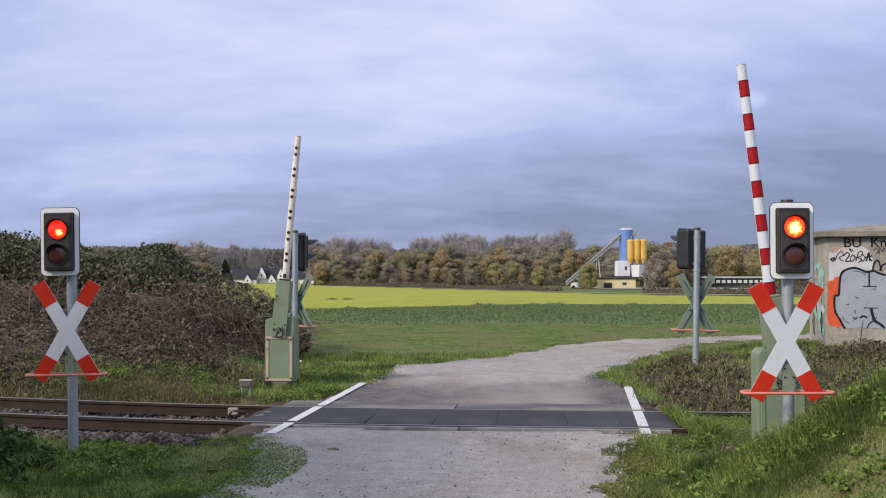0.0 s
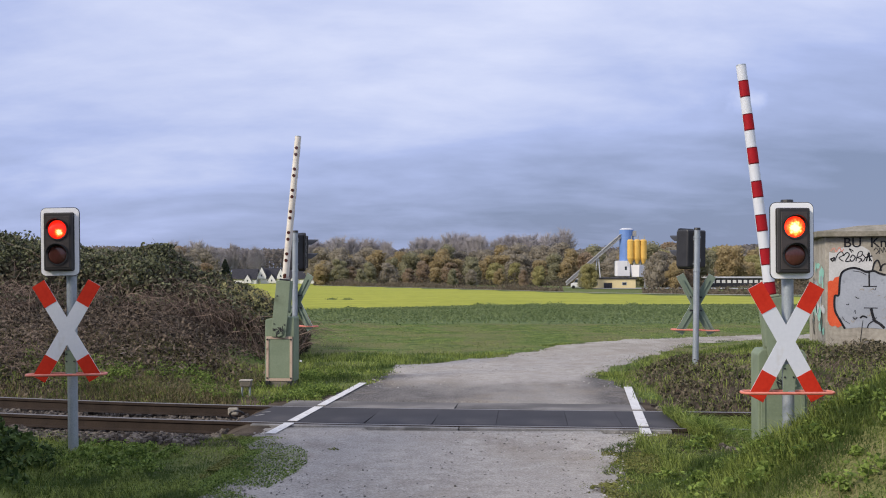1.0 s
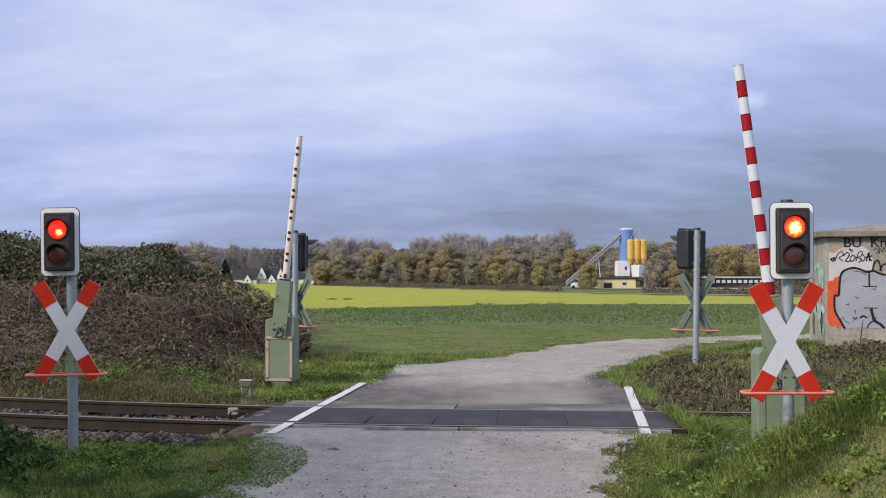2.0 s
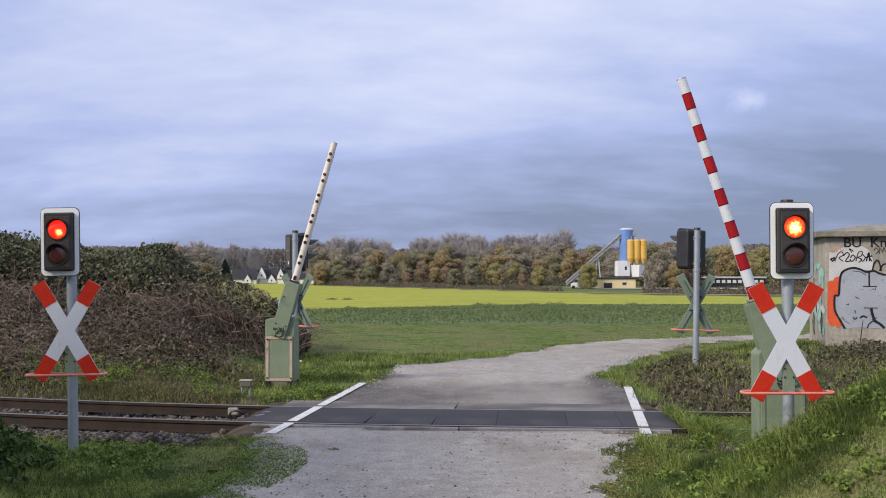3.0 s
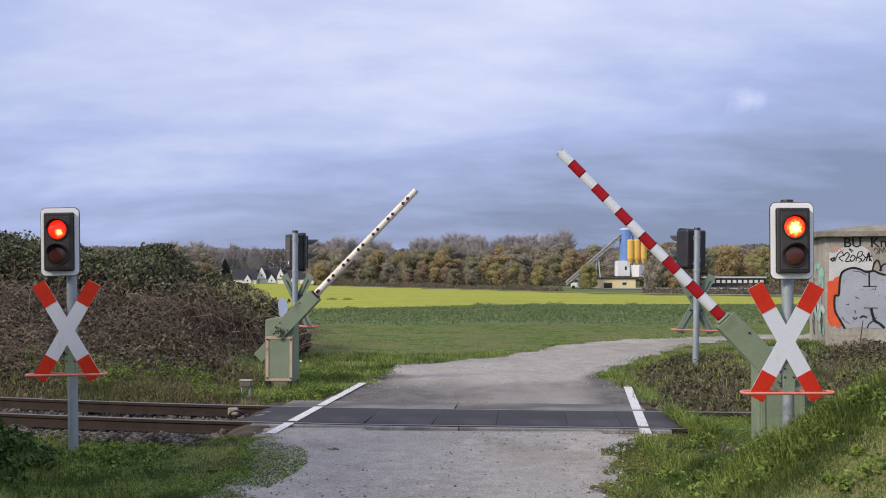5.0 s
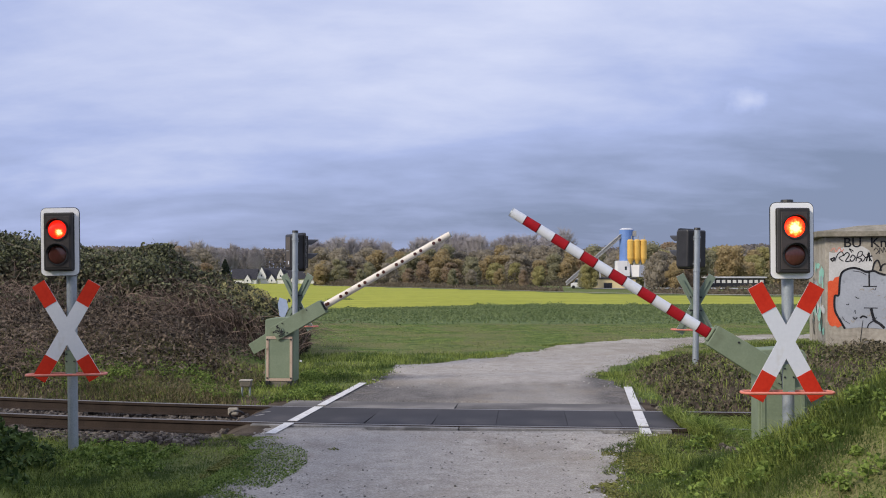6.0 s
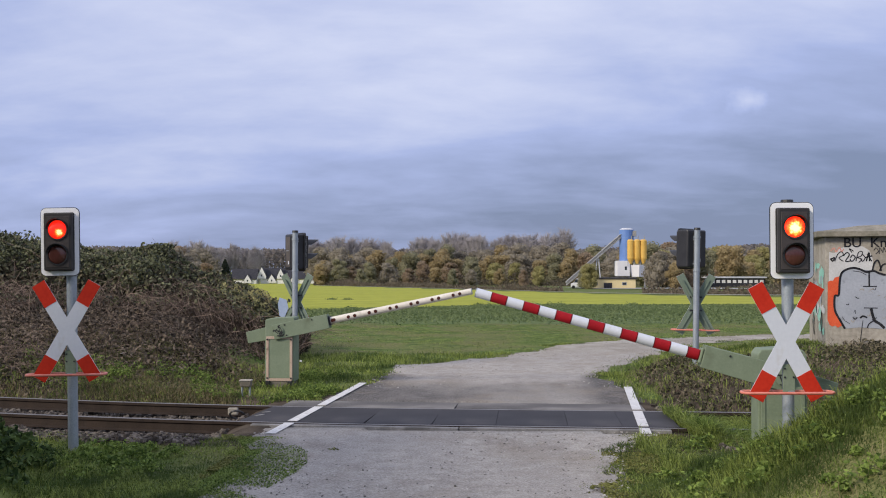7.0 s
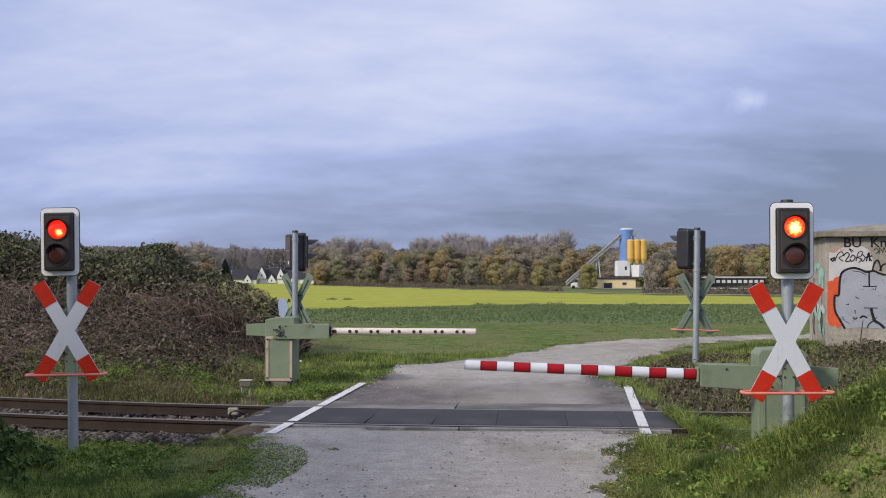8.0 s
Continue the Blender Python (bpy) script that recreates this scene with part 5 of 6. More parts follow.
# ---- bunker ----
GRAF = dict(
    ink=surface("black_spray", (0.012, 0.012, 0.016), (0.035, 0.035, 0.04), 6, 40, (0.5, 0.7), 0.1),
    grey=surface("silver_spray", (0.30, 0.325, 0.375), (0.42, 0.445, 0.50), 2.0, 25, (0.4, 0.6), 0.15, stain=(0.22, 0.235, 0.265), stain_scale=4, stain_cut=(0.6, 0.7)),
    orange=surface("orange_spray", (0.62, 0.08, 0.03), (0.75, 0.14, 0.06), 4, 30, (0.5, 0.7), 0.1),
    white=surface("white_spray", (0.48, 0.48, 0.48), (0.66, 0.66, 0.66), 3, 30, (0.5, 0.7), 0.1),
    mint=surface("mint_spray", (0.22, 0.50, 0.40), (0.36, 0.64, 0.54), 4, 30, (0.5, 0.7), 0.1),
    pink=surface("pink_spray", (0.62, 0.25, 0.20), (0.72, 0.34, 0.28), 4, 30, (0.5, 0.7), 0.1),
)


def make_bunker():
    turn = -14.0
    cx, cy = 7.52, 20.0
    base = 0.35
    b = empty("bunker", pose(cx, cy, base, 0, 0, turn), "low concrete bunker covered in graffiti beside the track", "bunker")
    part("wall", prism([(0, -0.6), (7.0, -0.6), (7.0, 2.26), (0, 2.26)], 3.0, bevel=0.02), M["concrete"], b, "stained concrete walls")
    rf = bmesh.new()
    n = 28
    cols = []
    for i in range(n + 1):
        x = -0.16 + 7.4 * i / n
        t = 2.385 + 0.11 * float(smooth01((x + 0.1) / 0.9)) + 0.015 * noise.noise(Vector((x * 3, 0, 0)))
        cols.append([rf.verts.new((x, -0.16, 2.262)), rf.verts.new((x, -0.16, 2.36)), rf.verts.new((x, 0.25, t)), rf.verts.new((x, 2.7, t)), rf.verts.new((x, 3.16, 2.36)), rf.verts.new((x, 3.16, 2.262))])
    for i in range(n):
        for j in range(6):
            rf.faces.new((cols[i][j], cols[i][(j + 1) % 6], cols[i + 1][(j + 1) % 6], cols[i + 1][j]))
    rf.faces.new(cols[0])
    rf.faces.new(cols[-1][::-1])
    bmesh.ops.recalc_face_normals(rf, faces=rf.faces)
    part("roof_slab", rf, M["roofstone"], b, "mossy domed roof slab")
    # lettering that can be read
    for txt, x in (("B\u00dc", 0.33), ("Km", 0.82)):
        cu = bpy.data.curves.new("lettering", "FONT")
        cu.body, cu.size, cu.extrude, cu.offset = txt, 0.27, 0.001, 0.002
        tmp = bpy.data.objects.new("tmp", cu)
        scene.collection.objects.link(tmp)
        me = bpy.data.meshes.new_from_object(tmp.evaluated_get(bpy.context.evaluated_depsgraph_get()))
        bpy.data.objects.remove(tmp)
        me.materials.append(GRAF["ink"])
        ob = new("lettering", me)
        ob.parent = b
        ob.matrix_basis = pose(x, -0.008, 2.055, 90, 0, 0)
        ob["label"] = "black hand-sprayed letters"

    def stroke(pts, w, mat, y, nm="graffiti_line"):
        part(nm, ribbon(pts, w, y), mat, b)

    def blob(pts, mat, y, nm="graffiti_patch"):
        bm = bmesh.new()
        bm.faces.new([bm.verts.new((x, y, z)) for x, z in pts])
        bmesh.ops.triangulate(bm, faces=bm.faces)
        part(nm, bm, mat, b)

    blob([(0.06, 1.35), (0.07, 1.96), (0.17, 1.94), (0.23, 2.01), (0.37, 2.07), (0.52, 2.1), (0.68, 2.07), (0.81, 1.99), (0.87, 1.81), (0.88, 1.59), (0.75, 1.57), (0.51, 1.65), (0.35, 1.61), (0.29, 1.52), (0.24, 1.44)], GRAF["white"], -0.003)
    blob([(0.35, 0.46), (0.26, 0.63), (0.19, 0.76), (0.16, 0.89), (0.17, 1.1), (0.24, 1.12), (0.26, 1.37), (0.29, 1.53), (0.37, 1.61), (0.51, 1.65), (0.64, 1.62), (0.75, 1.57), (0.88, 1.59), (0.99, 1.54), (1.1, 1.51), (1.3, 1.48), (1.57, 1.44), (1.64, 0.63), (1.4, 0.48), (1.1, 0.46), (0.92, 0.48), (0.61, 0.49)], GRAF["grey"], -0.004)
    blob([(0.04, 0.85), (0.04, 1.37), (0.09, 1.4), (0.14, 1.4), (0.17, 1.46), (0.25, 1.48), (0.24, 1.12), (0.17, 1.1), (0.16, 0.89), (0.19, 0.76), (0.26, 0.63), (0.29, 0.52), (0.22, 0.48), (0.17, 0.52), (0.12, 0.5), (0.07, 0.53), (0.03, 0.63)], GRAF["orange"], -0.006)
    for p, w in (([(0.35, 0.46), (0.26, 0.63), (0.19, 0.76), (0.16, 0.89), (0.17, 1.1), (0.24, 1.12), (0.26, 1.37), (0.29, 1.53), (0.37, 1.61), (0.51, 1.65), (0.64, 1.62), (0.75, 1.57), (0.88, 1.59), (0.99, 1.54), (1.1, 1.51)], 0.05),
                 ([(0.51, 1.59), (0.64, 1.57), (0.75, 1.51)], 0.015),
                 ([(0.8, 1.57), (0.8, 1.43), (0.8, 1.29)], 0.035),
                 ([(0.69, 1.29), (0.81, 1.29), (0.94, 1.29)], 0.022),
                 ([(0.7, 0.87), (0.83, 0.87), (0.95, 0.87)], 0.022),
                 ([(0.83, 0.86), (0.86, 0.72), (0.9, 0.62), (0.99, 0.56), (1.07, 0.48)], 0.065),
                 ([(0.76, 0.48), (0.79, 0.56), (0.88, 0.62), (0.95, 0.61)], 0.028),
                 ([(0.86, 1.6), (0.89, 1.73), (0.95, 1.8), (0.99, 1.73), (1.02, 1.59)], 0.035),
                 ([(0.99, 1.59), (1.04, 1.7), (1.1, 1.73)], 0.035),
                 ([(0.68, 0.63), (0.66, 0.48), (0.63, 0.23)], 0.014),
                 ([(0.63, 0.67), (0.68, 0.71), (0.76, 0.68)], 0.04),
                 ([(0.3, 0.7), (0.35, 0.62), (0.44, 0.56)], 0.012)):
        stroke(p, 0.8 * w, GRAF["ink"], -0.0085)
    r = random.Random(6)
    # a scrawled tag that cannot be read
    for p in ([(0.09, 1.77), (0.17, 1.82), (0.13, 1.73), (0.1, 1.81)],
              [(0.17, 1.73), (0.23, 1.9), (0.3, 1.96), (0.33, 1.88), (0.25, 1.81), (0.33, 1.73)],
              [(0.33, 1.86), (0.4, 1.94), (0.44, 1.88), (0.37, 1.73), (0.46, 1.74)],
              [(0.46, 1.81), (0.5, 1.88), (0.55, 1.82), (0.49, 1.73), (0.45, 1.79)],
              [(0.52, 1.97), (0.44, 2.03), (0.49, 1.94)],
              [(0.56, 1.73), (0.61, 1.94), (0.68, 1.96), (0.66, 1.86), (0.59, 1.82), (0.67, 1.78), (0.61, 1.7)],
              [(0.68, 1.9), (0.73, 1.81), (0.68, 1.73), (0.64, 1.81)],
              [(0.75, 1.73), (0.8, 1.94), (0.81, 1.73)],
              [(0.73, 1.82), (0.86, 1.86)],
              [(0.77, 1.9), (0.85, 1.73)]):
        stroke([(a, 1.83 + (c - 1.83) * 0.82 + 0.03) for a, c in p], r.choice([0.018, 0.022, 0.026]), GRAF["ink"], -0.0075)
    for p in ([(0.89, 1.99), (0.93, 2.04), (0.97, 1.97), (0.92, 1.92)], [(0.99, 1.92), (0.99, 2.04), (1.04, 1.97)], [(1.05, 1.94), (1.07, 2.05), (1.1, 1.96)]):
        stroke(p, 0.012, GRAF["ink"], -0.0075)
    stroke([(0.10, 1.98), (0.16, 2.04), (0.20, 1.96), (0.26, 2.05), (0.30, 1.97), (0.34, 2.02)], 0.018, GRAF["pink"], -0.0075)
    for k in range(48):
        x, z = r.uniform(0.32, 2.2), r.uniform(0.62, 1.55)
        stroke([(x, z), (x + r.uniform(0.02, 0.06), z + r.uniform(-0.05, 0.05)), (x + r.uniform(0.03, 0.09), z + r.uniform(-0.05, 0.05))], r.uniform(0.006, 0.02), M["concrete"] if k % 3 else GRAF["ink"], -0.0075, "paint_chip")
    # the narrow side
    for k in range(26):
        y0 = r.uniform(0.05, 2.5)
        z0, mt = [(r.uniform(1.25, 1.75), "mint"), (r.uniform(0.35, 0.75), "mint"), (r.uniform(0.7, 1.3), "white"), (r.uniform(0.9, 1.5), "grey")][k % 4]
        dy, dz = r.uniform(0.25, 0.85), r.uniform(0.12, 0.38)
        bm = bmesh.new()
        n = 13
        bm.faces.new([bm.verts.new((-0.003 - 0.0003 * k, y0 + dy / 2 * math.cos(6.283 * i / n) * r.uniform(0.5, 1.2), z0 + dz / 2 * math.sin(6.283 * i / n) * r.uniform(0.5, 1.2))) for i in range(n)])
        part("graffiti_patch", bm, GRAF[mt], b)
    for k in range(5):
        y0, z0 = r.uniform(0.2, 2.0), r.uniform(0.2, 1.7)
        bm = ribbon([(y0, z0), (y0 + 0.2, z0 + 0.25), (y0 + 0.1, z0 - 0.2), (y0 + 0.4, z0 + 0.1)], 0.06, 0)
        bmesh.ops.rotate(bm, cent=(0, 0, 0), matrix=Matrix.Rotation(radians(90), 3, "Z"), verts=bm.verts)
        bmesh.ops.translate(bm, vec=(-0.013, 0, 0), verts=bm.verts)
        part("graffiti_line", bm, GRAF["ink"], b)


make_bunker()


# ---- brambles ----
BUSH_TOP = [(-13.5, 2.95), (-10.6, 2.85), (-9.8, 2.69), (-8.7, 2.48), (-8.3, 2.40), (-7.7, 2.42), (-7.05, 2.48), (-6.7, 2.42), (-6.45, 2.25), (-6.15, 2.03), (-5.85, 1.84), (-5.3, 1.70), (-4.9, 1.60), (-4.5, 1.48), (-4.1, 1.36), (-3.8, 1.14), (-3.5, 0.70)]


def make_brambles():
    r = np.random.RandomState(12)
    bx, bz = [p[0] for p in BUSH_TOP], [p[1] for p in BUSH_TOP]

    def top(x, y):
        c = 24.3 + 0.25 * np.clip(x + 5.5, -2, 2) * -2.0
        u = np.clip((y - c) / 2.9, -1, 1)
        g = land(x, y)
        lump = 0.09 * wobble(x, y, 2.2, 40) + 0.09 * wobble(x, y, 6.5, 41)
        return g + np.maximum(0.05, (np.interp(x, bx, bz) - g) * np.sqrt(1 - u * u * 0.96) + lump), g

    for k, (a, c) in enumerate(((-13.0, -10.0), (-10.4, -8.3), (-8.7, -6.6), (-7.0, -5.2), (-5.6, -3.35))):
        lab = ["dense dark green bramble bush on the bank", "bramble bush with brown dead canes on the bank"][k % 2]
        if k == 4:
            lab = "low bramble bush with yellowing leaves behind the barrier"
        b = empty("bramble_bush", pose(0, 0, 0), lab, "bush", "bramble bushes")
        n = int(10000 * (c - a))
        x = r.uniform(a, c, n)
        y = r.uniform(21.4, 26.0, n)
        zt, g = top(x, y)
        dep = r.uniform(0, 1, n) ** 1.7
        z = zt - dep * np.minimum(0.9, zt - g)
        dens = 0.62 + 0.38 * wobble(x, z * 2.0 + y, 2.6, 43)
        low = smooth01((z - g - 0.35 - 0.25 * (x < -8.6) - 0.15 * wobble(x, y, 1.5, 44)) / 0.6)
        keep = r.uniform(0, 1, n) < np.clip(dens, 0.12, 1) * (0.16 + 0.84 * low) * (0.6 if k == 4 else 1.0)
        leaf_cloud("foliage", np.stack([x, y, z], -1)[keep], (0.028, 0.075), M["bramble"], b, 50 + k)["kind"] = "stuff"
        n = int(2600 * (c - a))
        x, y = r.uniform(a, c, n), r.uniform(22.4, 25.8, n)
        zt, g = top(x, y)
        leaf_cloud("inner_litter", np.stack([x, y, g + (zt - g) * r.uniform(0, 0.86, n)], -1), (0.05, 0.13), M["ivy"], b, 150 + k)["kind"] = "stuff"
        m = int((300 if k in (0, 1, 4) else 150) * (c - a))
        px, py = r.uniform(a, c, m), r.uniform(21.2, 25.0, m)
        pz = land(px, py)
        qx, qy = px + r.normal(0, 0.7, m), py + r.normal(-0.3, 0.5, m)
        qz = top(qx, np.clip(qy, 21.5, 26))[0] * r.uniform(0.75, 1.06, m)
        canes("cane_tangle", np.stack([px, py, pz], -1), np.stack([qx, qy, qz], -1), r.uniform(0.0, 0.5, m), 0.0075, M["deadstem"], b, 70 + k)["kind"] = "stuff"
        if k == 4:
            px, py = r.normal(-4.25, 0.35, 380), r.uniform(22.3, 23.6, 380)
            leaf_cloud("yellow_foliage", np.stack([px, py, top(px, py)[0] - r.uniform(-0.12, 0.35, 380)], -1), (0.04, 0.09), HAZED_LEAF[4], b, 160)["kind"] = "stuff"
        # sprays that stand above the outline
        m = int(16 * (c - a))
        px, py = r.uniform(a, c, m), r.uniform(23.6, 25.2, m)
        pz = top(px, py)[0] - 0.1
        q = np.stack([px + r.normal(0, 0.18, m), py, pz + r.uniform(0.05, 0.26, m)], -1)
        p = np.stack([px, py, pz], -1)
        canes("top_spray", p, q, np.zeros(m), 0.007, M["deadstem"], b, 90 + k)["kind"] = "stuff"
        f = r.uniform(0.2, 1, (m * 7, 1))
        ii = np.repeat(np.arange(m), 7)
        leaf_cloud("spray_foliage", p[ii] * (1 - f) + q[ii] * f + r.normal(0, 0.03, (m * 7, 3)), (0.035, 0.08), M["bramble"], b, 95 + k)["kind"] = "stuff"
    # tangle of dead canes in front
    m = 5600
    x, y = r.uniform(-12, -3.6, m), r.uniform(16.6, 22.6, m)
    keep = r.uniform(0, 1, m) < smooth01((y - 16.2 - 0.9 * np.clip(x + 6.2, 0, 3)) / 2.0) * (0.5 + 0.5 * wobble(x, y, 1.7, 55))
    x, y = x[keep], y[keep]
    m = len(x)
    a = r.uniform(0, 6.28, m)
    ln = r.uniform(0.2, 1.0, m)
    p = np.stack([x, y, land(x, y) + 0.01], -1)
    qx, qy = x + np.cos(a) * ln, y + np.sin(a) * ln * 0.6
    q = np.stack([qx, qy, land(qx, qy) + r.uniform(0, 0.22, m)], -1)
    ob = canes("dead_canes", p, q, r.uniform(0.0, 0.16, m), 0.0035, M["deadstem"], None, 77)
    tagged(ob, "tangle of dead brown bramble canes on the bank", "dead canes", kind="stuff")
    n = 48000
    x, y = r.uniform(-12, -3.0, n), r.uniform(15.6, 22.8, n)
    keep = r.uniform(0, 1, n) < smooth01((-x - 3.4 - 0.35 * wobble(x, y, 1.3, 91)) / 1.6) * smooth01((y - 15.8 - 0.8 * wobble(x, y, 1.1, 92)) / 1.6) + 0.05
    x, y = x[keep], y[keep]
    z = land(x, y) + r.uniform(0.0, 0.14, len(x)) * smooth01((y - 15.8) / 3)
    ob = leaf_cloud("leaf_litter", np.stack([x, y, z], -1), (0.018, 0.06), surface("brown_litter", (0.042, 0.034, 0.025), (0.18, 0.145, 0.11), 0.9, 6, (0.7, 0.9), 0, island=0.8), None, 78)
    tagged(ob, "brown leaf litter and dead weeds on the bank", "leaf litter", kind="stuff")
    # pale dead grass and thin green growth between the canes
    n = 150000
    x, y = r.uniform(-11, -3.2, n), r.uniform(15.8, 21.0, n)
    patch = smooth01((wobble(x, y, 1.6, 96) + 0.35 * wobble(x, y, 4.5, 97) + 0.25) / 0.6)
    keep = (r.uniform(0, 1, n) < (0.25 + 0.75 * patch) * smooth01((20.8 - 0.5 * wobble(x, y, 1.2, 108) - y) / 2.2)) & ~in_road(x, y, 0.3)
    x, y = x[keep], y[keep]
    half = r.uniform(0, 1, len(x)) < 0.32 + 0.4 * wobble(x, y, 1.0, 98)
    for pick, nm, mat, lab in ((half, "bank_straw", M["drygrass"], "flattened straw-coloured grass on the bank"), (~half, "bank_green", M["dullgrass"], "thin dull green growth on the brown bank")):
        ob = blades(nm, x[pick], y[pick], land(x[pick], y[pick]) - 0.01, (0.04, 0.17), 0.010, mat, 1.5, 99)
        tagged(ob, lab, "grass", kind="stuff")
    # withered stalks on the mound
    m = 1500
    x, y = r.uniform(3.3, 11, m), r.uniform(14.7, 19.8, m)
    keep = ~in_road(x, y, 0.1)
    x, y = x[keep], y[keep]
    m = len(x)
    p = np.stack([x, y, land(x, y)], -1)
    q = p + np.stack([r.normal(0, .14, m), r.normal(0, .14, m), r.uniform(0.05, 0.28, m)], -1)
    ob = canes("withered_stalks", p, q, np.zeros(m), 0.004, M["deadstem"], None, 177)
    tagged(ob, "withered brown stalks on the mound", "dead stalks", kind="stuff")
    # ivy and rubbish growth round the far signal and below the bunker
    n = 42000
    x, y = r.uniform(3.1, 11.5, n), r.uniform(14.5, 19.9, n)
    keep = (r.uniform(0, 1, n) < smooth01((x - 3.0 - 0.02 * y) / 0.5) * (0.45 + 0.55 * wobble(x, y, 2.2, 61))) & ~in_road(x, y, 0.1)
    x, y = x[keep], y[keep]
    z = land(x, y) + r.uniform(0, 1, len(x)) ** 1.3 * (0.06 + 0.06 * smooth01((x - 5.5) / 1.5)) * (1 + 0.6 * wobble(x, y, 3.0, 62))
    ob = leaf_cloud("ivy", np.stack([x, y, z], -1), (0.022, 0.06), M["ivy"], None, 79)
    tagged(ob, "dark ivy and withered growth on the mound", "ivy", kind="stuff")


make_brambles()


def make_shade_hedge():
    """A tall leafy mass added beside the lane, out of view, to shade the verge."""
    r = np.random.RandomState(33)
    b = empty("overgrown_hedge", pose(0, 0, 0), "added hedge out of view that shades the verge", "hedge")
    n = 34000
    x, y = r.uniform(-9.5, -5.2, n), r.uniform(0.5, 8.2, n)
    top = 4.2 + 0.4 * wobble(x, y, 1.3, 95) - 1.6 * ((x + 7.4) / 2.1) ** 2
    z = land(x, y) + r.uniform(0, 1, n) ** 0.6 * np.maximum(0.3, top)
    leaf_cloud("foliage", np.stack([x, y, z], -1), (0.08, 0.2), M["bramble"], b, 34)
    m = 260
    px, py = r.uniform(-9, -5.6, m), r.uniform(0.8, 8.5, m)
    p = np.stack([px, py, land(px, py) - 0.05], -1)
    canes("cane_tangle", p, p + np.stack([r.normal(0, .4, m), r.normal(0, .4, m), r.uniform(0.8, 2.2, m)], -1), np.zeros(m), 0.02, M["deadstem"], b, 35)


make_shade_hedge()


# ---- grass and crops ----
def make_grass():
    r = np.random.RandomState(21)

    def field(n, x0, x1, y0, y1, fn):
        x, y = r.uniform(x0, x1, n), r.uniform(y0, y1, n)
        keep = (r.uniform(0, 1, n) < fn(x, y)) & ~in_road(x, y, -0.16 - 0.30 * wobble(x, y, 2.6, 81) - 0.12 * wobble(x, y, 7.0, 82))
        return x[keep], y[keep]

    def off(x, y):
        return y - track_y(x)

    def clumps(count, x0, x1, y0, y1, fn, size, leaves):
        """Low leafy cushions: leaves on the upper half of flattened mounds."""
        cx, cy = field(count, x0, x1, y0, y1, fn)
        m = len(cx)
        rad = r.uniform(size[0], size[1], m)
        k = np.repeat(np.arange(m), leaves)
        d = r.normal(size=(len(k), 3))
        d[:, 2] = np.abs(d[:, 2])
        d /= np.linalg.norm(d, axis=1)[:, None]
        d *= (rad[k] * r.uniform(0.55, 1.05, len(k)))[:, None]
        return np.stack([cx[k] + d[:, 0], cy[k] + d[:, 1], land(cx[k], cy[k]) + 0.01 + d[:, 2] * 0.95], -1)

    # front verges
    def front(x, y):
        o = off(x, y)
        patch = 0.72 + 0.5 * wobble(x, y, 2.4, 70)
        return np.clip(patch, 0.42, 1) * smooth01((-0.75 - 0.55 * smooth01((-x - 2.8) / 0.8) + 1.95 * (x > 3.03) - o) / 0.5)

    x, y = field(130000, -6.8, -1.9, 6.5, 12.6, front)
    lush = 0.45 + 0.75 * smooth01(0.5 + 0.8 * wobble(x, y, 2.1, 86)) * smooth01((-x - 2.3) / 1.2)
    ob = blades("verge_grass", x, y, land(x, y) - 0.02, (0.04 * lush, 0.19 * lush), 0.008, M["grass"], 1.4, 22)
    tagged(ob, "lush green verge grass in front of the track", "grass", kind="stuff")
    x, y = field(170000, 1.6, 7.5, 6.0, 13.9, lambda x, y: front(x, y) * (0.25 + 0.75 * smooth01((x - 1.7) / 0.5)))
    lush = 0.4 + 0.85 * smooth01(0.5 + 0.9 * wobble(x, y, 2.3, 87))
    ob = blades("bank_grass", x, y, land(x, y) - 0.02, (0.04 * lush, 0.25 * lush), 0.008, M["grass"], 1.5, 23)
    tagged(ob, "tall green grass on the bank", "grass", kind="stuff")
    # short tufts creeping onto the lane
    n = 300000
    x, y = r.uniform(-3.2, 3.2, n), r.uniform(6.5, 12.0, n)
    deep = smooth01((wobble(x, y, 3.2, 85) + 0.5 * wobble(x, y, 8.0, 88) - 0.1 + 0.3 * (x > 0)) / 0.6)
    rim = in_road(x, y, 0.35) & ~in_road(x, y, -0.45)
    creep = in_road(x, y, 0.05) & ~in_road(x, y, -0.62 - 0.2 * wobble(x, y, 1.6, 109)) & (x < 0)
    keep = (rim & (r.uniform(0, 1, n) < 0.6 * np.maximum(deep * 0.9, 0.4 * (x > 0) * ~in_road(x, y, -0.25))))
    creep &= r.uniform(0, 1, n) < 0.9 * smooth01((wobble(x, y, 2.0, 89) + 0.4 * wobble(x, y, 7.0, 90) + 0.45) / 0.7)
    cx, cy = x[creep], y[creep]
    ob = blades("fringe_grass", cx, cy, np.full(len(cx), -0.015), (0.012, 0.05), 0.015, M["weed"], 1.6, 39)
    tagged(ob, "sparse yellow-green grass fringe on the lane", "grass", kind="stuff")
    x, y = x[keep], y[keep]
    ob = blades("edge_tufts", x, y, np.maximum(land(x, y) - 0.02, -0.02), (0.012, 0.06), 0.009, M["grass"], 1.5, 37)
    tagged(ob, "short grass tufts creeping onto the lane", "grass", kind="stuff")
    n = 420000
    x, y = r.uniform(-3.0, 3.0, n), r.uniform(7.0, 12.2, n)
    patch = wobble(x, y, 2.2, 103) + 0.6 * wobble(x, y, 6.5, 104) + 0.3 * wobble(x, y, 15.0, 105)
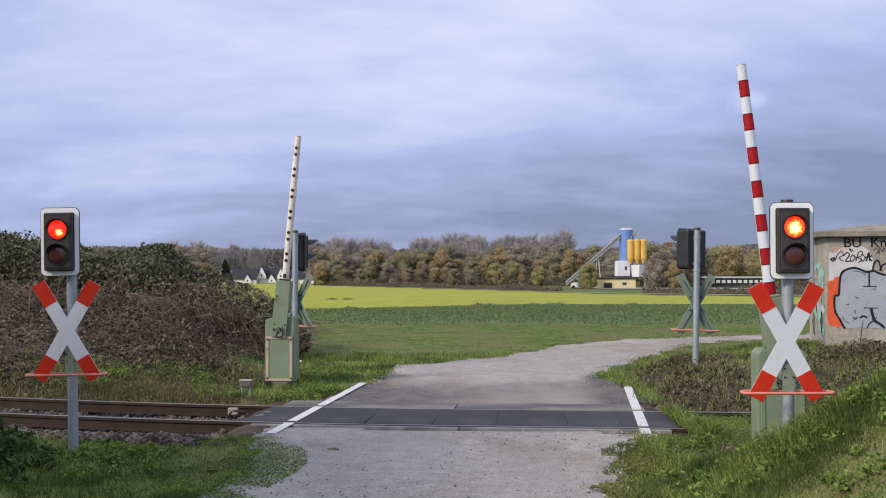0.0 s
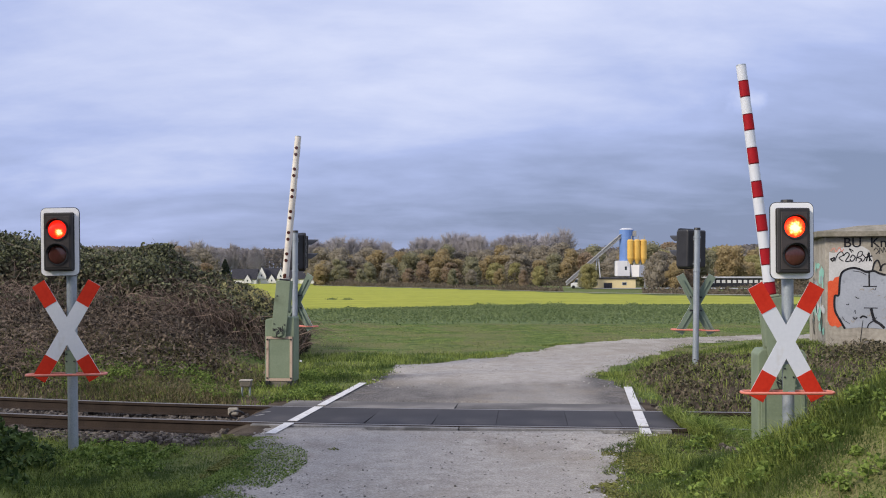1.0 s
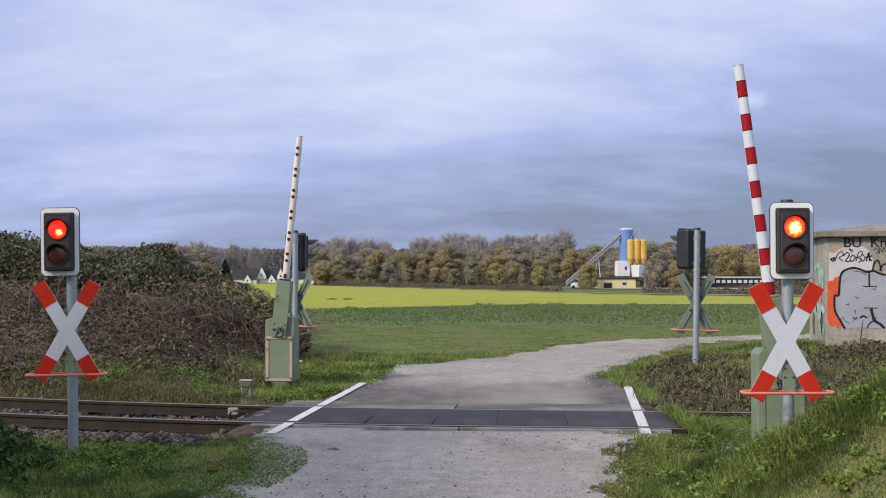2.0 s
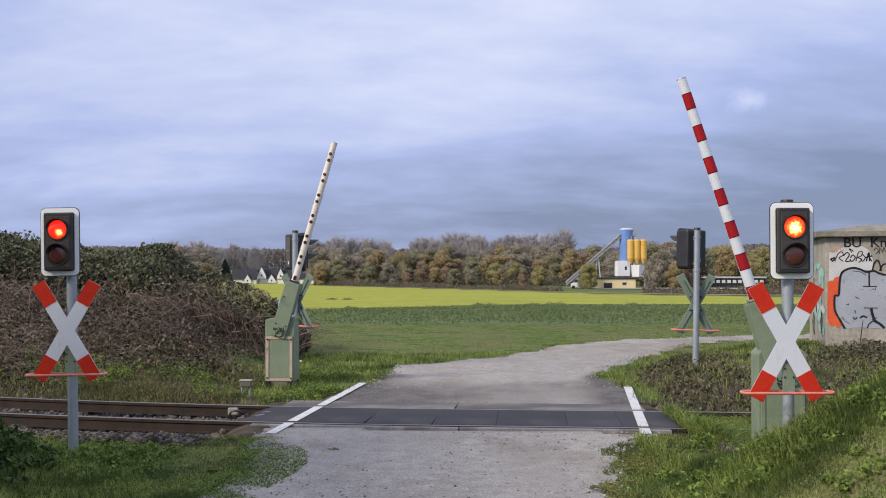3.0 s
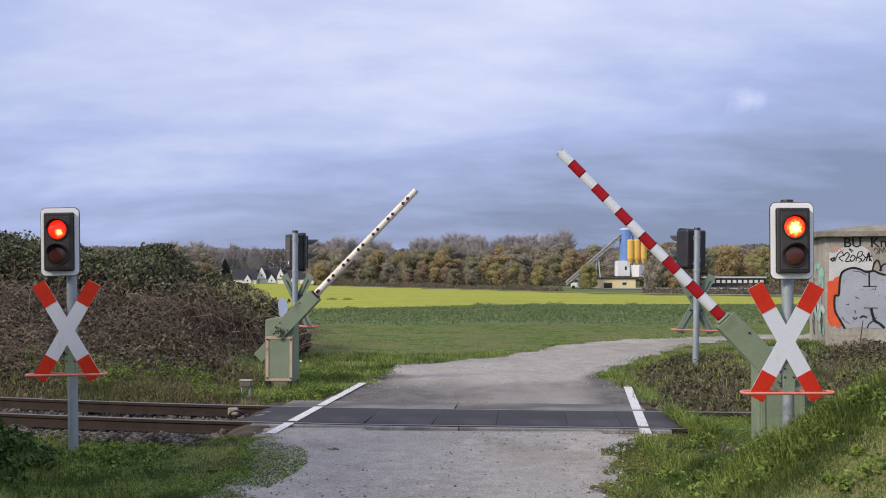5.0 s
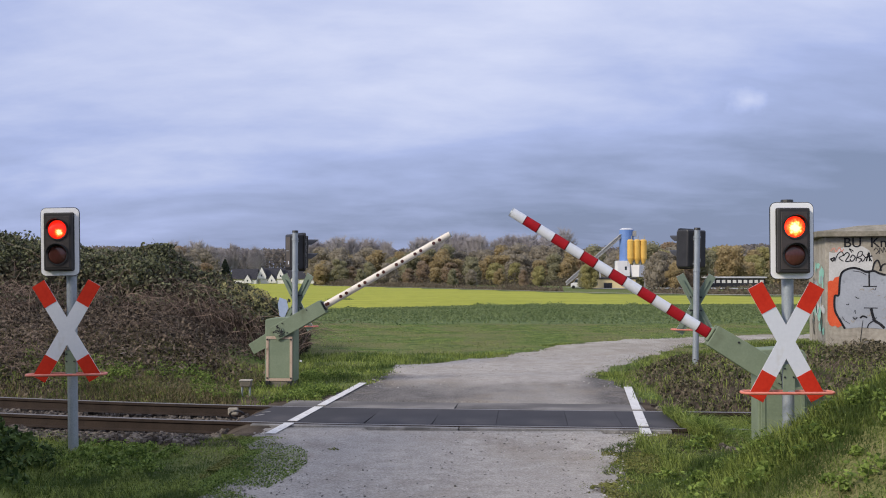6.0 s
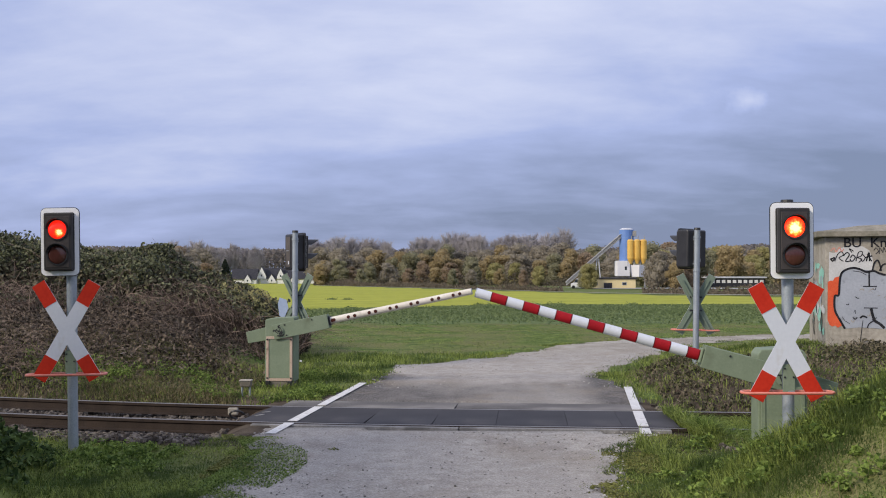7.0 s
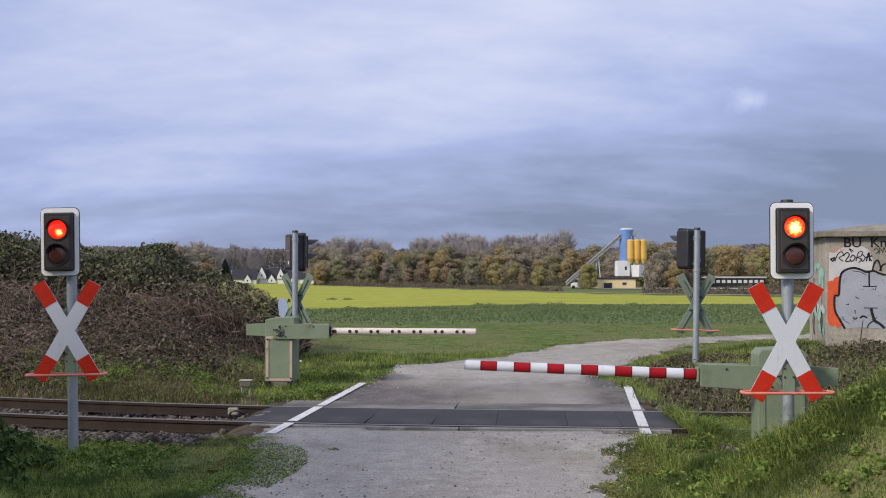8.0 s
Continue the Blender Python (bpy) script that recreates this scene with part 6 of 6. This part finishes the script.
    left = in_road(x, y, 0.2) & ~in_road(x, y, -0.95) & (x < 0)
    right = in_road(x, y, 0.2) & ~in_road(x, y, -0.6) & (x > 0)
    inner = in_road(x, y, -0.4)
    keep = (left | right) & (r.uniform(0, 1, n) < smooth01((patch + 0.2 - 0.75 * inner) / 0.8))
    x, y = x[keep], y[keep]
    ob = leaf_cloud("moss", np.stack([x, y, np.maximum(land(x, y), -0.012) + r.uniform(0, 0.010, len(x))], -1), (0.008, 0.024), M["moss"], None, 106, 0.75)
    tagged(ob, "yellow-green moss spreading over the edge of the lane", "moss", kind="stuff")
    c = clumps(330, -6.2, -3.6, 7.2, 10.6, lambda x, y: smooth01((-x - 3.6) / 0.7), (0.07, 0.19), 90)
    ob = leaf_cloud("nettles", c, (0.02, 0.06), M["nettle"], None, 107, 0.2)
    tagged(ob, "dark green nettles on the shaded verge", "weeds", kind="stuff")
    n = 130000
    x, y = r.uniform(-2.5, 11, n), r.uniform(17.2, 31.5, n)
    keep = in_road(x, y, 0.5) & ~in_road(x, y, -0.55) & (r.uniform(0, 1, n) < smooth01((wobble(x, y, 2.4, 101) + 0.5 * wobble(x, y, 6.0, 102) + 0.1) / 0.7))
    x, y = x[keep], y[keep]
    ob = blades("lane_tufts", x, y, np.maximum(land(x, y) - 0.02, -0.025 - 0.01 * np.clip(y - 30, 0, None)), (0.012, 0.07), 0.014, M["grass"], 1.5, 38)
    tagged(ob, "ragged grass tufts along the unpaved lane", "grass", kind="stuff")
    n = 48000
    x, o = r.uniform(3.02, 5.2, n), r.uniform(-1.0, 1.36, n)
    y = track_y(x) + o
    ob = blades("track_grass", x, y, land(x, y) - 0.02, (0.16, 0.40), 0.010, M["grass"], 1.1, 36)
    tagged(ob, "tall grass overgrowing the rails beside the deck", "grass", kind="stuff")
    n = 22000
    x = r.uniform(3.08, 5.2, n)
    y = track_y(x) + r.uniform(-0.75, -0.06, n)
    ob = blades("rail_grass", x, y, land(x, y) - 0.02, (0.26, 0.48), 0.009, M["weed"], 0.9, 40)
    tagged(ob, "tall fresh grass hiding the rail beside the deck", "grass", kind="stuff")
    # broad weeds among the grass
    c = clumps(520, 1.9, 7.2, 6.6, 12.2, lambda x, y: smooth01((wobble(x, y, 1.8, 71) + 0.15) / 0.4) * smooth01((x - 2.0) / 0.6), (0.06, 0.17), 85)
    ob = leaf_cloud("bank_weeds", c, (0.014, 0.040), M["weed"], None, 24, 0.25)
    tagged(ob, "leafy green weeds on the bank", "weeds", kind="stuff")
    c = clumps(500, -6.5, -2.4, 7.0, 11.4, lambda x, y: smooth01((wobble(x, y, 1.8, 72) - 0.0) / 0.3), (0.05, 0.14), 80)
    ob = leaf_cloud("verge_weeds", c, (0.012, 0.036), M["weed"], None, 25, 0.25)
    tagged(ob, "leafy green weeds on the verge", "weeds", kind="stuff")
    x, y = field(8000, 2.2, 7.5, 6.5, 11.2, lambda x, y: smooth01((wobble(x, y, 1.5, 73) + 0.05) / 0.4) * smooth01((x - 2.3) / 0.8) * (0.25 + 0.75 * smooth01((y - 9.0) / 0.8)))
    ob = blades("withered_grass", x, y, land(x, y), (0.06, 0.30), 0.007, M["drygrass"], 1.3, 26)
    tagged(ob, "withered straw-coloured grass on the bank", "grass", kind="stuff")
    # behind the track
    def behind(x, y):
        left = smooth01((-x - 1.0) / 0.3) * smooth01((19.4 + 0.6 * np.clip(x + 6, 0, 4) - y) / 2.0)
        mid = 1.0 * (x > -3.6)
        return np.clip(left + mid, 0, 1) * smooth01((off(x, y) - 1.95) / 0.4) * (0.7 + 0.4 * wobble(x, y, 2.0, 74)) * (1 - smooth01((x - 3.0) / 0.3) * (y < 19.5) * 0.2)

    x, y = field(110000, -9, 8, 14.6, 24, behind)
    ob = blades("trackside_grass", x, y, land(x, y) - 0.02, (0.05, 0.20), 0.012, M["grass"], 0.9, 27)
    tagged(ob, "rough green grass behind the track", "grass", kind="stuff")
    c = clumps(1100, -9, -1.6, 15.0, 19.0, lambda x, y: smooth01((wobble(x, y, 1.9, 75) + 0.1) / 0.3) * (off(x, y) > 2.2) * smooth01((18.4 + 0.8 * np.clip(x + 5, 0, 4) - y) / 1.2), (0.06, 0.20), 90)
    ob = leaf_cloud("trackside_weeds", c, (0.012, 0.034), M["weed"], None, 28, 0.25)
    tagged(ob, "leafy weeds along the track", "weeds", kind="stuff")
    x, y = field(5000, -9, -3.3, 14.9, 17.5, lambda x, y: smooth01((wobble(x, y, 2.4, 76) - 0.1) / 0.3) * (off(x, y) > 2.2))
    ob = blades("trackside_straw", x, y, land(x, y), (0.08, 0.3), 0.009, M["drygrass"], 1.0, 29)
    tagged(ob, "straw-coloured grass along the track", "grass", kind="stuff")
    # meadow up to the crop
    x, y = field(150000, -6, 22, 21, 38, lambda x, y: (0.6 + 0.5 * wobble(x, y, 1.1, 77)) * (x > -4.2 + 0 * y))
    ob = blades("meadow_grass", x, y, land(x, y) - 0.02, (0.02, 0.08), 0.016, M["grass"], 1.4, 30)
    tagged(ob, "short meadow grass beside the lane", "grass", kind="stuff")
    # crop rows
    n = 170000
    y = 37.5 + 28 * r.uniform(0, 1, n) ** 0.6
    x = r.uniform(-22, 32, n)
    keep = y < field_edge(x) + 1.2 * wobble(x, y, 0.25, 9) + 1
    x, y = x[keep], y[keep]
    n = len(x)
    z = land(x, y) + 0.02 + r.uniform(0, 0.16, n)
    ob = leaf_cloud("crop", np.stack([x, y, z], -1), (0.03, 0.085), M["crop"], None, 31, 0.3)
    tagged(ob, "dark green leafy crop in the field", "crop", kind="stuff")


make_grass()


# ---- small trackside things ----
def make_small():
    s = empty("trackside_box", pose(-3.13, 16.2, float(land(-3.13, 16.2))), "small grey cable box on a stub post beside the track", "cable box")
    for q in (-0.06, 0.06):
        part("leg", tube((q, 0, -0.1), (q, 0, 0.15), 0.017, n=8), M["galv"], s)
    part("case", box(0.18, 0.14, 0.09, (0, 0, 0.19), 0.02, seg=2), M["plinth"], s, "weathered grey case")
    part("lid", box(0.20, 0.16, 0.025, (0, 0, 0.245), 0.008), M["concrete"], s)
    y = float(track_y(-2.95))
    s = empty("rail_sensor", pose(-3.0, y + 1.36, -0.10), "rusty clamp with a cable at the inside of the rail", "rail sensor")
    part("clamp", box(0.14, 0.08, 0.10, (0, 0, 0.04), 0.015, seg=2), M["concrete"], s)
    loop = bmesh.new()
    pts = [Vector((0.05 + 0.13 * math.cos(a * 0.45) + 0.02 * a * 0.45, -0.12 - 0.06 * math.sin(a * 0.45), 0.0 + 0.07 * math.sin(a * 0.45))) for a in range(15)] + [Vector((0.36, -0.4, -0.06))]
    for p, q in zip(pts[:-1], pts[1:]):
        tube(p, q, 0.014, n=7, bm=loop)
    part("cable", loop, M["black"], s, "black looped cable")
    # pale scraps
    r = random.Random(9)
    for x, y in ((-5.75, 18.3), (-3.35, 12.2), (-3.0, 21.5)):
        sc = part("paper_scrap", box(0.09, 0.05, 0.012, (0, 0, 0), 0.003), M["paint"], None, "", pose(x, y, float(land(x, y)) + 0.06, r.uniform(-20, 20), r.uniform(-20, 20), r.uniform(0, 180)))
        tagged(sc, "pale scrap of litter on the ground", "litter", "scraps of litter")
    # small sign behind the barrier
    sg = empty("small_sign", pose(-3.0, 19.2, float(land(-3.0, 19.2))), "blue-white sign board behind the barrier", "sign")
    part("post", tube((0, 0.02, -0.2), (0, 0.02, 1.35), 0.025, n=10), M["galv"], sg)
    part("plate", prism([(-0.08, 1.12), (0.0, 1.06), (0.09, 1.26), (0.05, 1.42), (-0.08, 1.46), (-0.11, 1.34)], 0.012), PL["pale"], sg, "pale blue-white plate", pose(0, -0.03, 0))


make_small()


# ---- what moves ----
BOOM_RIGHT = [(0.0, 83.2), (1.7, 83.2), (1.95, 83.0), (2.2, 81.4), (2.5, 78.6), (2.8, 75.0), (3.0, 72.2), (3.5, 65.8), (4.0, 59.1), (4.5, 52.7), (4.7, 50.1), (5.25, 42.7), (5.8, 34.9), (6.0, 31.9), (6.5, 24.1), (7.0, 15.5), (7.5, 7.6), (7.8, 3.6), (8.0, 1.9)]
BOOM_LEFT = [(0.0, 84.9), (1.7, 84.9), (1.95, 84.7), (2.2, 83.0), (2.5, 80.2), (2.8, 76.5), (3.0, 73.9), (3.5, 66.6), (4.0, 59.5), (4.5, 52.4), (4.7, 50.0), (5.25, 41.4), (5.8, 32.7), (6.0, 29.5), (6.5, 21.2), (7.0, 11.8), (7.5, 4.1), (7.8, 1.2), (8.0, 0.1)]


def motions():
    walk(arm_r, [(t, pose(0, 0, 0.9, 0, a, 0)) for t, a in BOOM_RIGHT])
    walk(arm_l, [(t, pose(0, 0, 0.9, 0, -a, 0)) for t, a in BOOM_LEFT])


motions()
